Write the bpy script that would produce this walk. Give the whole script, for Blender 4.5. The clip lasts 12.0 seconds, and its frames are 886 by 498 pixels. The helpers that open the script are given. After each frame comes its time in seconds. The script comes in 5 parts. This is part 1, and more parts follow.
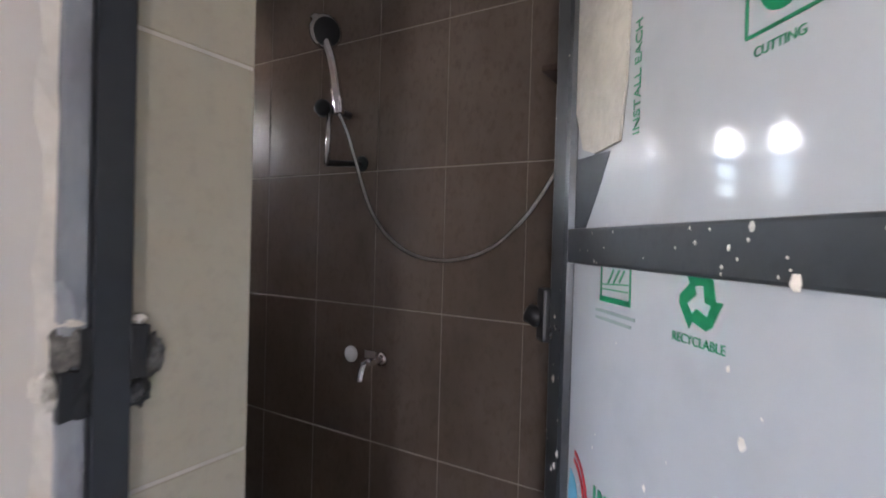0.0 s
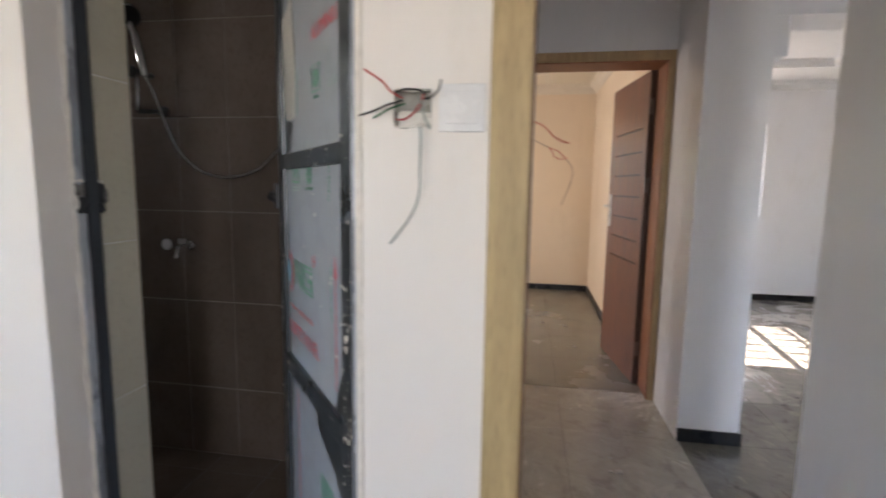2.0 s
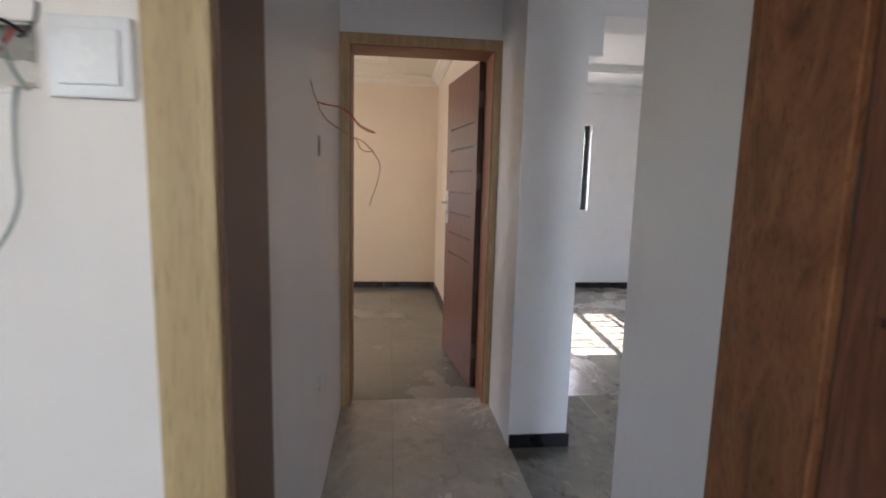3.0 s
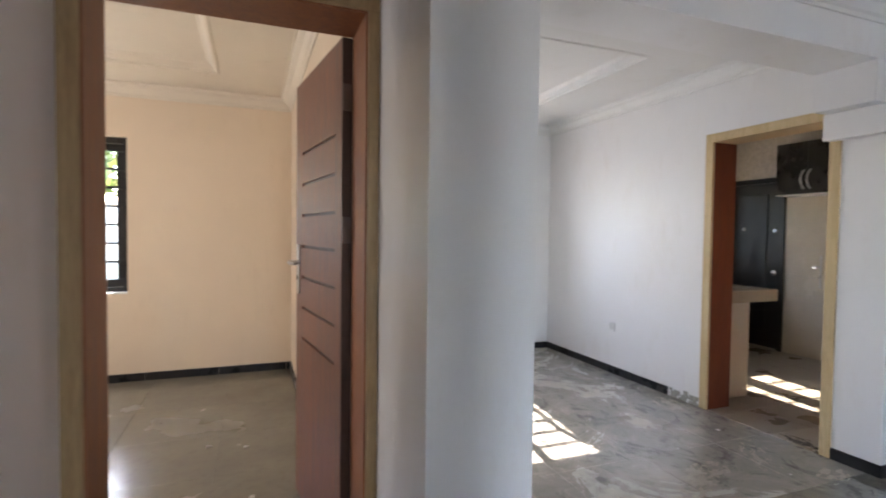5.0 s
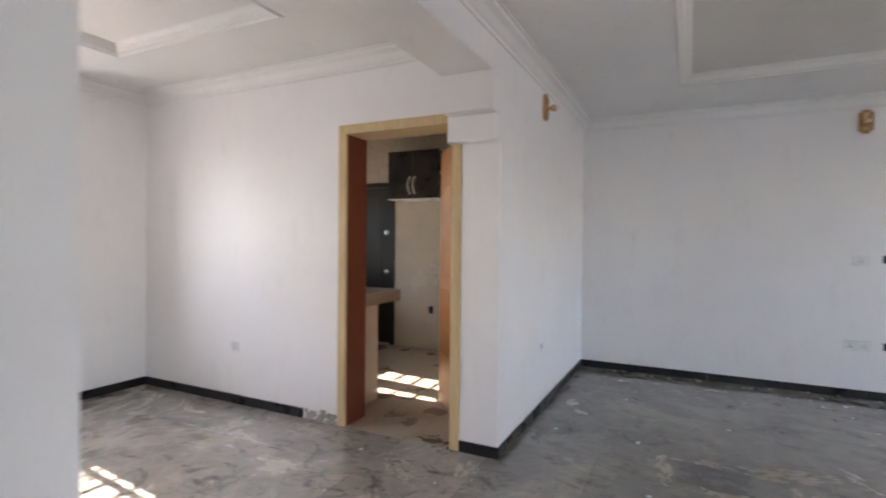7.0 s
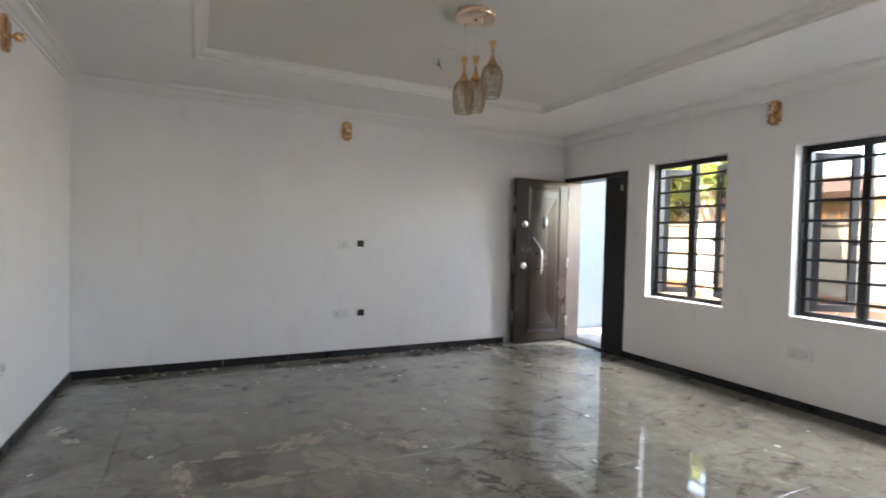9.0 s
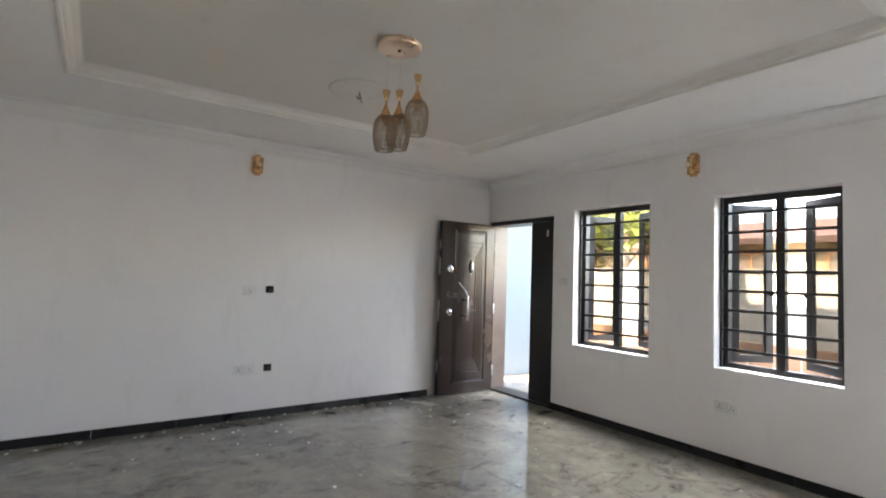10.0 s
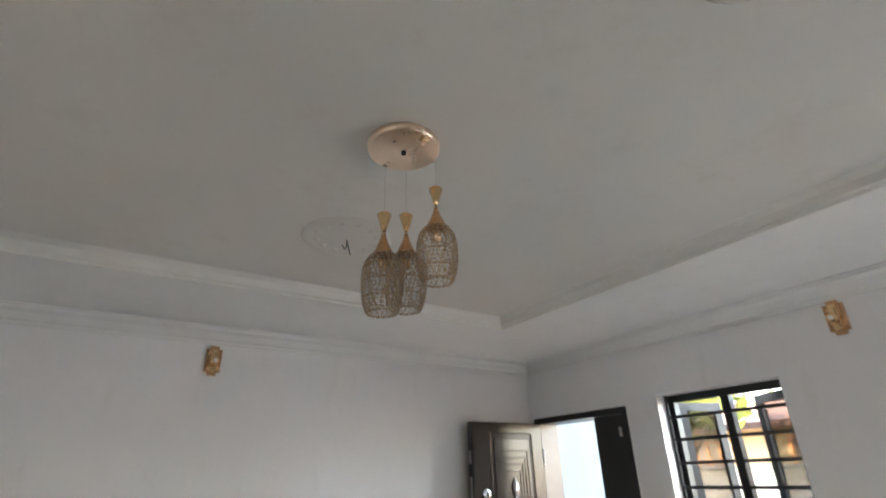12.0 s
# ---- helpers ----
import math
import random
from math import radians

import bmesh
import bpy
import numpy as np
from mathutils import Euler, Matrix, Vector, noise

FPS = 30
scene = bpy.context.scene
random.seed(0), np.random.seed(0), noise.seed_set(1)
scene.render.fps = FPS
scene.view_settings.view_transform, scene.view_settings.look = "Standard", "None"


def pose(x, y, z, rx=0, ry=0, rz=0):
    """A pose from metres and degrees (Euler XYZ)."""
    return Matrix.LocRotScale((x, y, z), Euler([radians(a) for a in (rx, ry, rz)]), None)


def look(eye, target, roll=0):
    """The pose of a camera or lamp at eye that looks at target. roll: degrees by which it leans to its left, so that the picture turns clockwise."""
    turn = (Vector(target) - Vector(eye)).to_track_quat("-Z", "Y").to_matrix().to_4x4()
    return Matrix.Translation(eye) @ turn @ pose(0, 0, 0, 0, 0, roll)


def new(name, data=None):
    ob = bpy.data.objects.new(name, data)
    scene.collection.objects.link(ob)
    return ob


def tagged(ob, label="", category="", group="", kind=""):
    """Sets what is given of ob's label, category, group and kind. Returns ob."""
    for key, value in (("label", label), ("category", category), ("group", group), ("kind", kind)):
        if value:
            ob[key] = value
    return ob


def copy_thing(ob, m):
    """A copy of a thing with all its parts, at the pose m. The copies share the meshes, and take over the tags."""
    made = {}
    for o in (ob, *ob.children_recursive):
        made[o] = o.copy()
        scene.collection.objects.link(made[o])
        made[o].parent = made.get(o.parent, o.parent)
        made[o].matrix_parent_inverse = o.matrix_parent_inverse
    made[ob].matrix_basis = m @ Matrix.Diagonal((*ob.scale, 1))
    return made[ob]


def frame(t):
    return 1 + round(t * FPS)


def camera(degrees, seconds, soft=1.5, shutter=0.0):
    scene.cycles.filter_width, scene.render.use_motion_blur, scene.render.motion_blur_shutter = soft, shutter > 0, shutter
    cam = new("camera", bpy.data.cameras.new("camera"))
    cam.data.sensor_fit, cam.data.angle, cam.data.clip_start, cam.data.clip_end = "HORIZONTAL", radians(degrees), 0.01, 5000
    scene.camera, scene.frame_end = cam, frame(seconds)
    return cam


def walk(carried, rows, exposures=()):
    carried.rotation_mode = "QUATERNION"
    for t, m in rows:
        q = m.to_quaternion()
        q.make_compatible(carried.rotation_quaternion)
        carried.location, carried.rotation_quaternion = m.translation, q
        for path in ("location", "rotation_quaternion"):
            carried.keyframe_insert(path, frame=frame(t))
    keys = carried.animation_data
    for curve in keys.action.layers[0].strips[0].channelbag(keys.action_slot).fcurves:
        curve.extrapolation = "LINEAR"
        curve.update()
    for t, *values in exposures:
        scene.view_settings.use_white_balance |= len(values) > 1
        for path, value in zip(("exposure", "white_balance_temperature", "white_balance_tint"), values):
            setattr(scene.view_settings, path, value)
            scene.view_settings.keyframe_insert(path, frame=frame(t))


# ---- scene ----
cam = camera(83.3, 12.0, 1.8, 0.35)
PATH = [
    (0, (-0.045, -0.088, 1.398), (-1.079, 1.624, 1.371), 1.6),
    (0.3, (-0.018, -0.194, 1.392), (-1.017, 1.534, 1.316), 1.2),
    (0.5, (0.002, -0.273, 1.37), (-0.963, 1.476, 1.281), 1.0),
    (0.7, (0.044, -0.393, 1.348), (-0.882, 1.373, 1.226), 0.8),
    (1, (0.129, -0.561, 1.325), (-0.734, 1.236, 1.167), 0.8),
    (1.5, (0.315, -0.776, 1.333), (-0.34, 1.102, 1.123), 0.6),
    (1.7, (0.411, -0.861, 1.329), (-0.114, 1.055, 1.1), 0.6),
    (2, (0.561, -0.953, 1.322), (0.229, 1.003, 1.073), 0.9),
    (2.5, (0.712, -0.902, 1.333), (0.712, 1.078, 1.051), 1.4),
    (2.7, (0.732, -0.806, 1.337), (0.857, 1.17, 1.056), 1.3),
    (4.3, (0.903, 0.264, 1.351), (1.26, 2.228, 1.239), 1.2),
    (4.7, (0.941, 0.456, 1.351), (1.491, 2.377, 1.266), 0.8),
    (5, (0.978, 0.592, 1.344), (1.698, 2.457, 1.28), 0.7),
    (5.5, (1.063, 0.821, 1.342), (2.097, 2.533, 1.291), 0.4),
    (6, (1.149, 1.044, 1.339), (2.487, 2.529, 1.295), 0.2),
    (6.5, (1.266, 1.184, 1.325), (2.857, 2.395, 1.287), 0.6),
    (6.7, (1.331, 1.211, 1.319), (3.004, 2.306, 1.286), 0.6),
    (8.3, (1.692, 1.377, 1.341), (3.664, 1.049, 1.285), 1.1),
    (8.5, (1.665, 1.362, 1.319), (3.6, 0.857, 1.267), 1.1),
    (9, (1.691, 1.296, 1.305), (3.486, 0.415, 1.252), 1.4),
    (9.5, (1.85, 1.187, 1.315), (3.555, 0.142, 1.315), 1.8),
    (10, (1.987, 1.104, 1.383), (3.631, -0.03, 1.491), 1.9),
    (10.5, (2.207, 1.02, 1.434), (3.8, -0.167, 1.666), 1.0),
    (11, (2.471, 0.889, 1.488), (4.049, -0.279, 1.873), 0.2),
    (11.5, (2.798, 0.667, 1.559), (4.356, -0.443, 2.144), -0.2),
    (12, (3.131, 0.475, 1.615), (4.646, -0.535, 2.444), -1.7),
]
# exposure of the clip's camera
EXPOSURES = [(0.0, 5.3, 6750, 23), (0.6, 4.75, 6800, 22), (1.5, 4.3, 6950, 19), (2.0, 4.5, 6950, 18), (2.6, 4.25, 6500, 17), (4.5, 4.65, 6550, 14), (5.2, 4.45, 6500, 14), (6.0, 4.5, 6550, 17), (6.6, 4.6, 6850, 19),
             (8.3, 4.52, 7100, 16), (9.0, 4.45, 7450, 15), (9.7, 4.4, 7550, 16), (11.0, 4.4, 7500, 16), (12.0, 4.5, 7300, 15)]
walk(cam, [(t, look(eye, target, roll)) for t, eye, target, roll in PATH], EXPOSURES)

# ---- light ----
world = bpy.data.worlds.new("world")
scene.world = world
world.use_nodes = True
wn = world.node_tree.nodes
sky = wn.new("ShaderNodeTexSky")
sky.sky_type = 'NISHITA'
sky.sun_disc = False
sky.sun_elevation = radians(37)
sky.sun_rotation = radians(6)
wn["Background"].inputs["Strength"].default_value = 0.15
world.node_tree.links.new(sky.outputs["Color"], wn["Background"].inputs["Color"])
sun_data = bpy.data.lights.new("sun", 'SUN')
sun_data.energy, sun_data.angle, sun_data.color = 2.4, radians(0.5), (1.0, 0.93, 0.82)
sun = new("sun", sun_data)
sun.matrix_world = look((0.9, 9.0, 6.8), (0.0, 0.0, 0.0))


def area_lamp(name, eye, target, w, h, watts, color=(0.93, 0.97, 1.0)):
    """Area lamp added to stand in for or boost daylight; the lamp stays out of view."""
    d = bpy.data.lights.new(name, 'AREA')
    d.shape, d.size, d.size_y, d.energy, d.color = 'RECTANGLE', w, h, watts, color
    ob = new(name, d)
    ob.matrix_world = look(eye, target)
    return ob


# Added lamps at the bedroom's unseen back wall; no window is known there.
area_lamp("bedroom_window_light", (-2.0, -3.32, 1.48), (0.2, 0.0, 1.2), 1.1, 1.2, 0.62)
area_lamp("bedroom_side_window_light", (1.22, -3.32, 1.48), (0.0, 0.0, 1.2), 0.34, 1.2, 0.9)
for wy in (0.72, 0.99):
    area_lamp("bathroom_window_light", (-2.38, wy, 1.95), (0.0, wy - 0.1, 1.5), 0.21, 0.12, 0.24)
# Added lamps outside, above the window heads and unseen, boosting the sky's light.
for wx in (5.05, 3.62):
    area_lamp("living_window_light", (wx, -4.15, 3.05), (wx, -2.4, 1.0), 0.95, 0.9, 9.6, (0.80, 0.90, 1.0)).data.spread = radians(110)
# Added lamp in an invented third opening, brightening the living room.
living_light = area_lamp("living_side_window_light", (2.2, -3.0, 1.42), (3.9, 0.3, -0.2), 0.8, 1.25, 1.25, (0.80, 0.90, 1.0))
living_light.data.spread = radians(120)
# Added fill off the closed left wall, where the second bedroom has no window.
area_lamp("second_bedroom_window_light", (-2.24, 4.1, 1.45), (0.5, 4.0, 1.2), 1.1, 1.2, 1.7, (0.97, 0.97, 1.0))
area_lamp("dining_window_light", (2.73, 5.86, 1.55), (2.73, 3.0, 1.0), 0.45, 1.0, 1.35, (0.95, 0.97, 1.0))

# ---- materials ----


def nodes_of(name):
    m = bpy.data.materials.new(name)
    m.use_nodes = True
    t = m.node_tree
    return m, t, t.nodes["Principled BSDF"]


def mixed(t, fac, a, b):
    n = t.nodes.new("ShaderNodeMix")
    n.data_type = 'RGBA'
    for s, v in ((0, fac), (6, a), (7, b)):
        if hasattr(v, "links"):
            t.links.new(v, n.inputs[s])
        else:
            n.inputs[s].default_value = v if s == 0 else (*v, 1.0)
    return n.outputs[2]


def noise_of(t, scale, detail=4.0, rough=0.55, stretch=(1, 1, 1), distort=0.0):
    g = t.nodes.new("ShaderNodeNewGeometry")
    mp = t.nodes.new("ShaderNodeMapping")
    mp.inputs["Scale"].default_value = stretch
    n = t.nodes.new("ShaderNodeTexNoise")
    n.inputs["Scale"].default_value, n.inputs["Detail"].default_value = scale, detail
    n.inputs["Roughness"].default_value, n.inputs["Distortion"].default_value = rough, distort
    t.links.new(g.outputs["Position"], mp.inputs["Vector"])
    t.links.new(mp.outputs["Vector"], n.inputs["Vector"])
    return n.outputs["Fac"]


def ramp(t, fac, lo, hi, a=0.0, b=1.0):
    n = t.nodes.new("ShaderNodeMapRange")
    t.links.new(fac, n.inputs[0])
    for i, v in enumerate((lo, hi, a, b)):
        n.inputs[i + 1].default_value = v
    return n.outputs[0]


def bump(t, p, fac, strength, distance=0.01):
    n = t.nodes.new("ShaderNodeBump")
    n.inputs["Strength"].default_value, n.inputs["Distance"].default_value = strength, distance
    t.links.new(fac, n.inputs["Height"])
    t.links.new(n.outputs["Normal"], p.inputs["Normal"])


def surface(name, c1, c2, scale=6.0, rough=0.5, metal=0.0, relief=0.1, fine=60.0, stretch=(1, 1, 1), spread=0.08, coat=0.0):
    """A surface with broad and fine variation between two colours."""
    m, t, p = nodes_of(name)
    broad = noise_of(t, scale, 5.0, 0.6, stretch)
    grain = noise_of(t, fine, 3.0, 0.6, stretch)
    col = mixed(t, ramp(t, broad, 0.3, 0.7), c1, c2)
    dark = tuple(v * 0.86 for v in c1)
    col = mixed(t, ramp(t, grain, 0.5, 0.8, 0.0, 0.5), col, dark)
    t.links.new(col, p.inputs["Base Color"])
    t.links.new(ramp(t, broad, 0.25, 0.75, max(0.03, rough - spread), min(1.0, rough + spread)), p.inputs["Roughness"])
    p.inputs["Metallic"].default_value = metal
    p.inputs["Coat Weight"].default_value = coat
    bump(t, p, grain, relief, 0.004)
    return m


def paint(name, c, rough=0.55):
    """Rolled wall paint: faint roller texture, smears and scuffs."""
    m, t, p = nodes_of(name)
    broad = noise_of(t, 1.1, 5.0, 0.6)
    smear = noise_of(t, 5.0, 6.0, 0.7, (1, 1, 0.35))
    grain = noise_of(t, 140.0, 2.0)
    col = mixed(t, ramp(t, broad, 0.35, 0.7), c, tuple(v * 0.955 for v in c))
    col = mixed(t, ramp(t, smear, 0.55, 0.74, 0.0, 0.7), col, (c[0] * 0.9, c[1] * 0.885, c[2] * 0.86))
    t.links.new(col, p.inputs["Base Color"])
    t.links.new(ramp(t, broad, 0.3, 0.7, rough - 0.08, rough + 0.08), p.inputs["Roughness"])
    bump(t, p, grain, 0.12, 0.002)
    return m


def wood(name, c1, c2, rough=0.35, along=(9, 9, 0.7)):
    m, t, p = nodes_of(name)
    ring = noise_of(t, 3.2, 6.0, 0.62, along, 1.2)
    pore = noise_of(t, 30.0, 3.0, 0.6, along)
    col = mixed(t, ramp(t, ring, 0.3, 0.68), c1, c2)
    col = mixed(t, ramp(t, pore, 0.52, 0.75, 0.0, 0.6), col, tuple(v * 0.6 for v in c1))
    t.links.new(col, p.inputs["Base Color"])
    t.links.new(ramp(t, ring, 0.2, 0.8, rough - 0.07, rough + 0.12), p.inputs["Roughness"])
    bump(t, p, pore, 0.15, 0.003)
    return m


def marble(name, base, vein, haze, haze_amount, rough, span=0.3, dark=0.75):
    """Polished floor tile under building dust."""
    m, t, p = nodes_of(name)
    info = t.nodes.new("ShaderNodeObjectInfo")
    cloud = noise_of(t, 3.1, 9.0, 0.72, (1, 1.35, 1), 1.1)
    streak = noise_of(t, 2.6, 9.0, 0.74, (1.35, 0.9, 1), 1.5)
    dust = noise_of(t, 1.0, 9.0, 0.76, (1, 1, 1), 0.9)
    speck = noise_of(t, 34.0, 3.0, 0.6)
    col = mixed(t, ramp(t, cloud, 0.32, 0.68), base, vein)
    blot = noise_of(t, 7.5, 5.0, 0.66, (1, 0.7, 1), 0.6)
    col = mixed(t, ramp(t, streak, 0.53, 0.64, 0.0, dark), col, tuple(v * 0.4 for v in base))
    col = mixed(t, ramp(t, blot, 0.57, 0.66, 0.0, dark * 0.85), col, tuple(v * 0.33 for v in base))
    col = mixed(t, ramp(t, blot, 0.42, 0.33, 0.0, 0.45), col, haze)
    col = mixed(t, ramp(t, info.outputs["Random"], 0.0, 1.0, 0.0, 0.16), col, tuple(v * 0.7 for v in base))
    d = ramp(t, dust, 0.47, 0.7, 0.0, haze_amount)
    col = mixed(t, d, col, haze)
    col = mixed(t, ramp(t, speck, 0.66, 0.78, 0.0, 0.35), col, haze)
    t.links.new(col, p.inputs["Base Color"])
    t.links.new(ramp(t, dust, 0.42, 0.72, rough, rough + span), p.inputs["Roughness"])
    p.inputs["Specular IOR Level"].default_value = 0.8
    bump(t, p, cloud, 0.02, 0.002)
    return m


def plain(name, c, rough=0.5, metal=0.0):
    m, t, p = nodes_of(name)
    g = noise_of(t, 45.0, 3.0)
    t.links.new(mixed(t, ramp(t, g, 0.35, 0.75), c, tuple(v * 0.85 for v in c)), p.inputs["Base Color"])
    p.inputs["Roughness"].default_value, p.inputs["Metallic"].default_value = rough, metal
    return m


def glass(name, tint=(0.96, 0.98, 0.97)):
    m, t, p = nodes_of(name)
    p.inputs["Base Color"].default_value = (*tint, 1)
    p.inputs["Transmission Weight"].default_value = 1.0
    p.inputs["Roughness"].default_value, p.inputs["IOR"].default_value = 0.02, 1.12
    return m


M_LIV = paint("living_paint", (0.83, 0.82, 0.82), 0.36)
M_BED = paint("bedroom_paint", (0.80, 0.755, 0.70))
M_PEACH = paint("peach_paint", (0.81, 0.68, 0.53))
M_CEIL = paint("ceiling_paint", (0.80, 0.795, 0.78), 0.6)
# Raised ceiling: shade put into the colour, darker than the white ceiling.
M_PANEL = paint("raised_ceiling_shade", (0.66, 0.64, 0.60), 0.7)
# Tray moulding: recess shade put in as a slightly duller tone.
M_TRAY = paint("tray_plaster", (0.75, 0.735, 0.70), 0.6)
# Light bounced off the peach walls is put into this cream tint.
M_CREAM = paint("bounce_tinted_ceiling", (0.80, 0.73, 0.62), 0.6)
M_CORN = paint("cornice_plaster", (0.79, 0.785, 0.77), 0.5)
M_OUT = paint("porch_paint", (0.22, 0.285, 0.32), 0.6)
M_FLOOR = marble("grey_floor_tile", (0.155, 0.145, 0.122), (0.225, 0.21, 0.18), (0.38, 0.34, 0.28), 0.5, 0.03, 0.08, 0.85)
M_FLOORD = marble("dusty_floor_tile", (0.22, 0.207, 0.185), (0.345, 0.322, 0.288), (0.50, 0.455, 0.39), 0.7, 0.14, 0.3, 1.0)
# Hall tile: dusty, and lightened further to make up for weak light there.
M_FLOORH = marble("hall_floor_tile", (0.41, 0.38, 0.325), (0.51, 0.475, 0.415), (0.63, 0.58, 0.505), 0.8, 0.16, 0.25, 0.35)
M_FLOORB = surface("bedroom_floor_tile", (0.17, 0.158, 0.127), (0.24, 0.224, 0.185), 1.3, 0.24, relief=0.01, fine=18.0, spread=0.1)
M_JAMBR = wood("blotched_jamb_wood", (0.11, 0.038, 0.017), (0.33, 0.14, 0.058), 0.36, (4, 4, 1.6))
M_ALUS = surface("smeared_aluminium", (0.19, 0.205, 0.235), (0.48, 0.50, 0.53), 7, 0.28, metal=0.2, relief=0.15, stretch=(1, 1, 0.4))
M_GROUT = surface("grout", (0.16, 0.155, 0.15), (0.26, 0.25, 0.23), 9, 0.9)
M_BASE = surface("black_skirting_tile", (0.010, 0.010, 0.012), (0.026, 0.026, 0.028), 3, 0.3)
M_BASE.node_tree.nodes["Principled BSDF"].inputs["Specular IOR Level"].default_value = 0.25
M_BATH = surface("brown_bath_tile", (0.10, 0.075, 0.058), (0.19, 0.147, 0.12), 1.9, 0.22, relief=0.02, spread=0.05, stretch=(1, 1, 0.6), coat=0.7)
M_BATHL = surface("beige_bath_tile", (0.42, 0.38, 0.295), (0.50, 0.455, 0.36), 1.6, 0.25, relief=0.03)
M_GROUTL = surface("pale_grout", (0.45, 0.42, 0.36), (0.6, 0.56, 0.5), 20, 0.9)
M_BGROUT = surface("bath_grout", (0.34, 0.285, 0.235), (0.25, 0.21, 0.175), 8, 0.9)
M_KTILE = surface("beige_kitchen_tile", (0.60, 0.54, 0.43), (0.67, 0.60, 0.49), 1.7, 0.22, relief=0.03)
M_KFLOOR = surface("kitchen_floor_tile", (0.27, 0.23, 0.175), (0.34, 0.295, 0.225), 2.5, 0.3, relief=0.03)
M_FRAMEW = wood("pale_frame_wood", (0.38, 0.27, 0.125), (0.50, 0.37, 0.19), 0.45)
M_FRAME2 = wood("tan_frame_wood", (0.34, 0.215, 0.10), (0.48, 0.335, 0.17), 0.42)
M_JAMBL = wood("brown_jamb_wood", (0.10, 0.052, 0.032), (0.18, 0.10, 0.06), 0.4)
M_FRAMEK = wood("kitchen_frame_wood", (0.52, 0.38, 0.19), (0.64, 0.49, 0.28), 0.45)
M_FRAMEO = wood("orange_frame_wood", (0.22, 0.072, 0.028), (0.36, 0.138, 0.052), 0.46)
M_DOORW = wood("brown_door_wood", (0.085, 0.029, 0.016), (0.26, 0.10, 0.054), 0.42)
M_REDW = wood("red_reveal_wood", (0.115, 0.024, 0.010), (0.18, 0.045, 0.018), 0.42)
M_KDOOR = wood("orange_door_wood", (0.45, 0.18, 0.055), (0.60, 0.29, 0.11), 0.35)
M_DARKW = wood("dark_edge_wood", (0.05, 0.025, 0.018), (0.08, 0.04, 0.028), 0.5)
M_ALU = surface("grey_aluminium", (0.045, 0.052, 0.058), (0.07, 0.078, 0.085), 5, 0.32, metal=0.35, relief=0.05)
M_ALUB = surface("black_aluminium", (0.013, 0.014, 0.016), (0.026, 0.027, 0.03), 6, 0.38, metal=0.2, relief=0.04)
M_GASKET = plain("black_rubber", (0.028, 0.032, 0.038), 0.45)
M_FILM = surface("white_protective_film", (0.41, 0.435, 0.465), (0.455, 0.48, 0.51), 2.5, 0.07, relief=0.02, fine=9.0, spread=0.02)
M_FILM.node_tree.nodes["Principled BSDF"].inputs["Specular IOR Level"].default_value = 0.28
M_GREEN = plain("green_print", (0.0, 0.23, 0.10), 0.3)
M_REDP = plain("red_print", (0.55, 0.02, 0.03), 0.3)
M_BLUEP = plain("blue_print", (0.10, 0.45, 0.62), 0.3)
M_GREYP = plain("grey_print", (0.22, 0.30, 0.28), 0.4)
M_SPLASH = surface("plaster_splash", (0.66, 0.62, 0.55), (0.75, 0.71, 0.64), 40, 0.9)
M_TAPE = surface("crumpled_tape", (0.42, 0.40, 0.35), (0.55, 0.52, 0.46), 30, 0.35, relief=0.6, fine=70)
M_CHROME = plain("chrome", (0.75, 0.75, 0.76), 0.1, 1.0)
M_STEEL = plain("brushed_steel", (0.62, 0.61, 0.59), 0.28, 1.0)
M_GOLD = surface("polished_gold", (0.86, 0.58, 0.30), (0.92, 0.66, 0.38), 12, 0.14, metal=1.0, relief=0.02)
M_COPPER = surface("copper_gold", (0.62, 0.36, 0.18), (0.74, 0.46, 0.26), 20, 0.25, metal=1.0, relief=0.03)
M_ROSEG = surface("rose_gold_mirror", (0.88, 0.67, 0.50), (0.92, 0.71, 0.54), 12, 0.30, metal=1.0, relief=0.0)
M_BEAD = glass("amber_crystal", (0.93, 0.86, 0.77))
M_BEAD.node_tree.nodes["Principled BSDF"].inputs["IOR"].default_value = 1.45
M_HINGE = plain("bronze_hinge", (0.17, 0.13, 0.11), 0.4, 0.7)
M_WIREF = plain("bronze_wire", (0.35, 0.24, 0.13), 0.35, 0.8)
M_GLASS = glass("tinted_window_glass", (0.17, 0.163, 0.15))
M_CLEAR = glass("clear_window_glass", (0.85, 0.88, 0.86))
M_PLASTIC = surface("white_plastic", (0.74, 0.74, 0.73), (0.78, 0.78, 0.77), 8, 0.28, relief=0.02)
M_BOX = surface("galvanised_box", (0.20, 0.19, 0.155), (0.40, 0.38, 0.33), 24, 0.5, metal=0.25)
M_CEMENT = surface("rough_cement", (0.30, 0.29, 0.26), (0.42, 0.40, 0.36), 25, 0.95, relief=0.5)
M_WBLK = plain("black_wire", (0.012, 0.012, 0.012), 0.45)
M_WRED = plain("red_wire", (0.5, 0.03, 0.03), 0.4)
M_WGRN = plain("green_wire", (0.02, 0.14, 0.06), 0.4)
M_CABLE = plain("clear_cable", (0.45, 0.44, 0.42), 0.3)
M_WBRN = plain("brown_wire", (0.22, 0.12, 0.095), 0.45)
M_WGRY = plain("grey_wire", (0.22, 0.26, 0.23), 0.5)
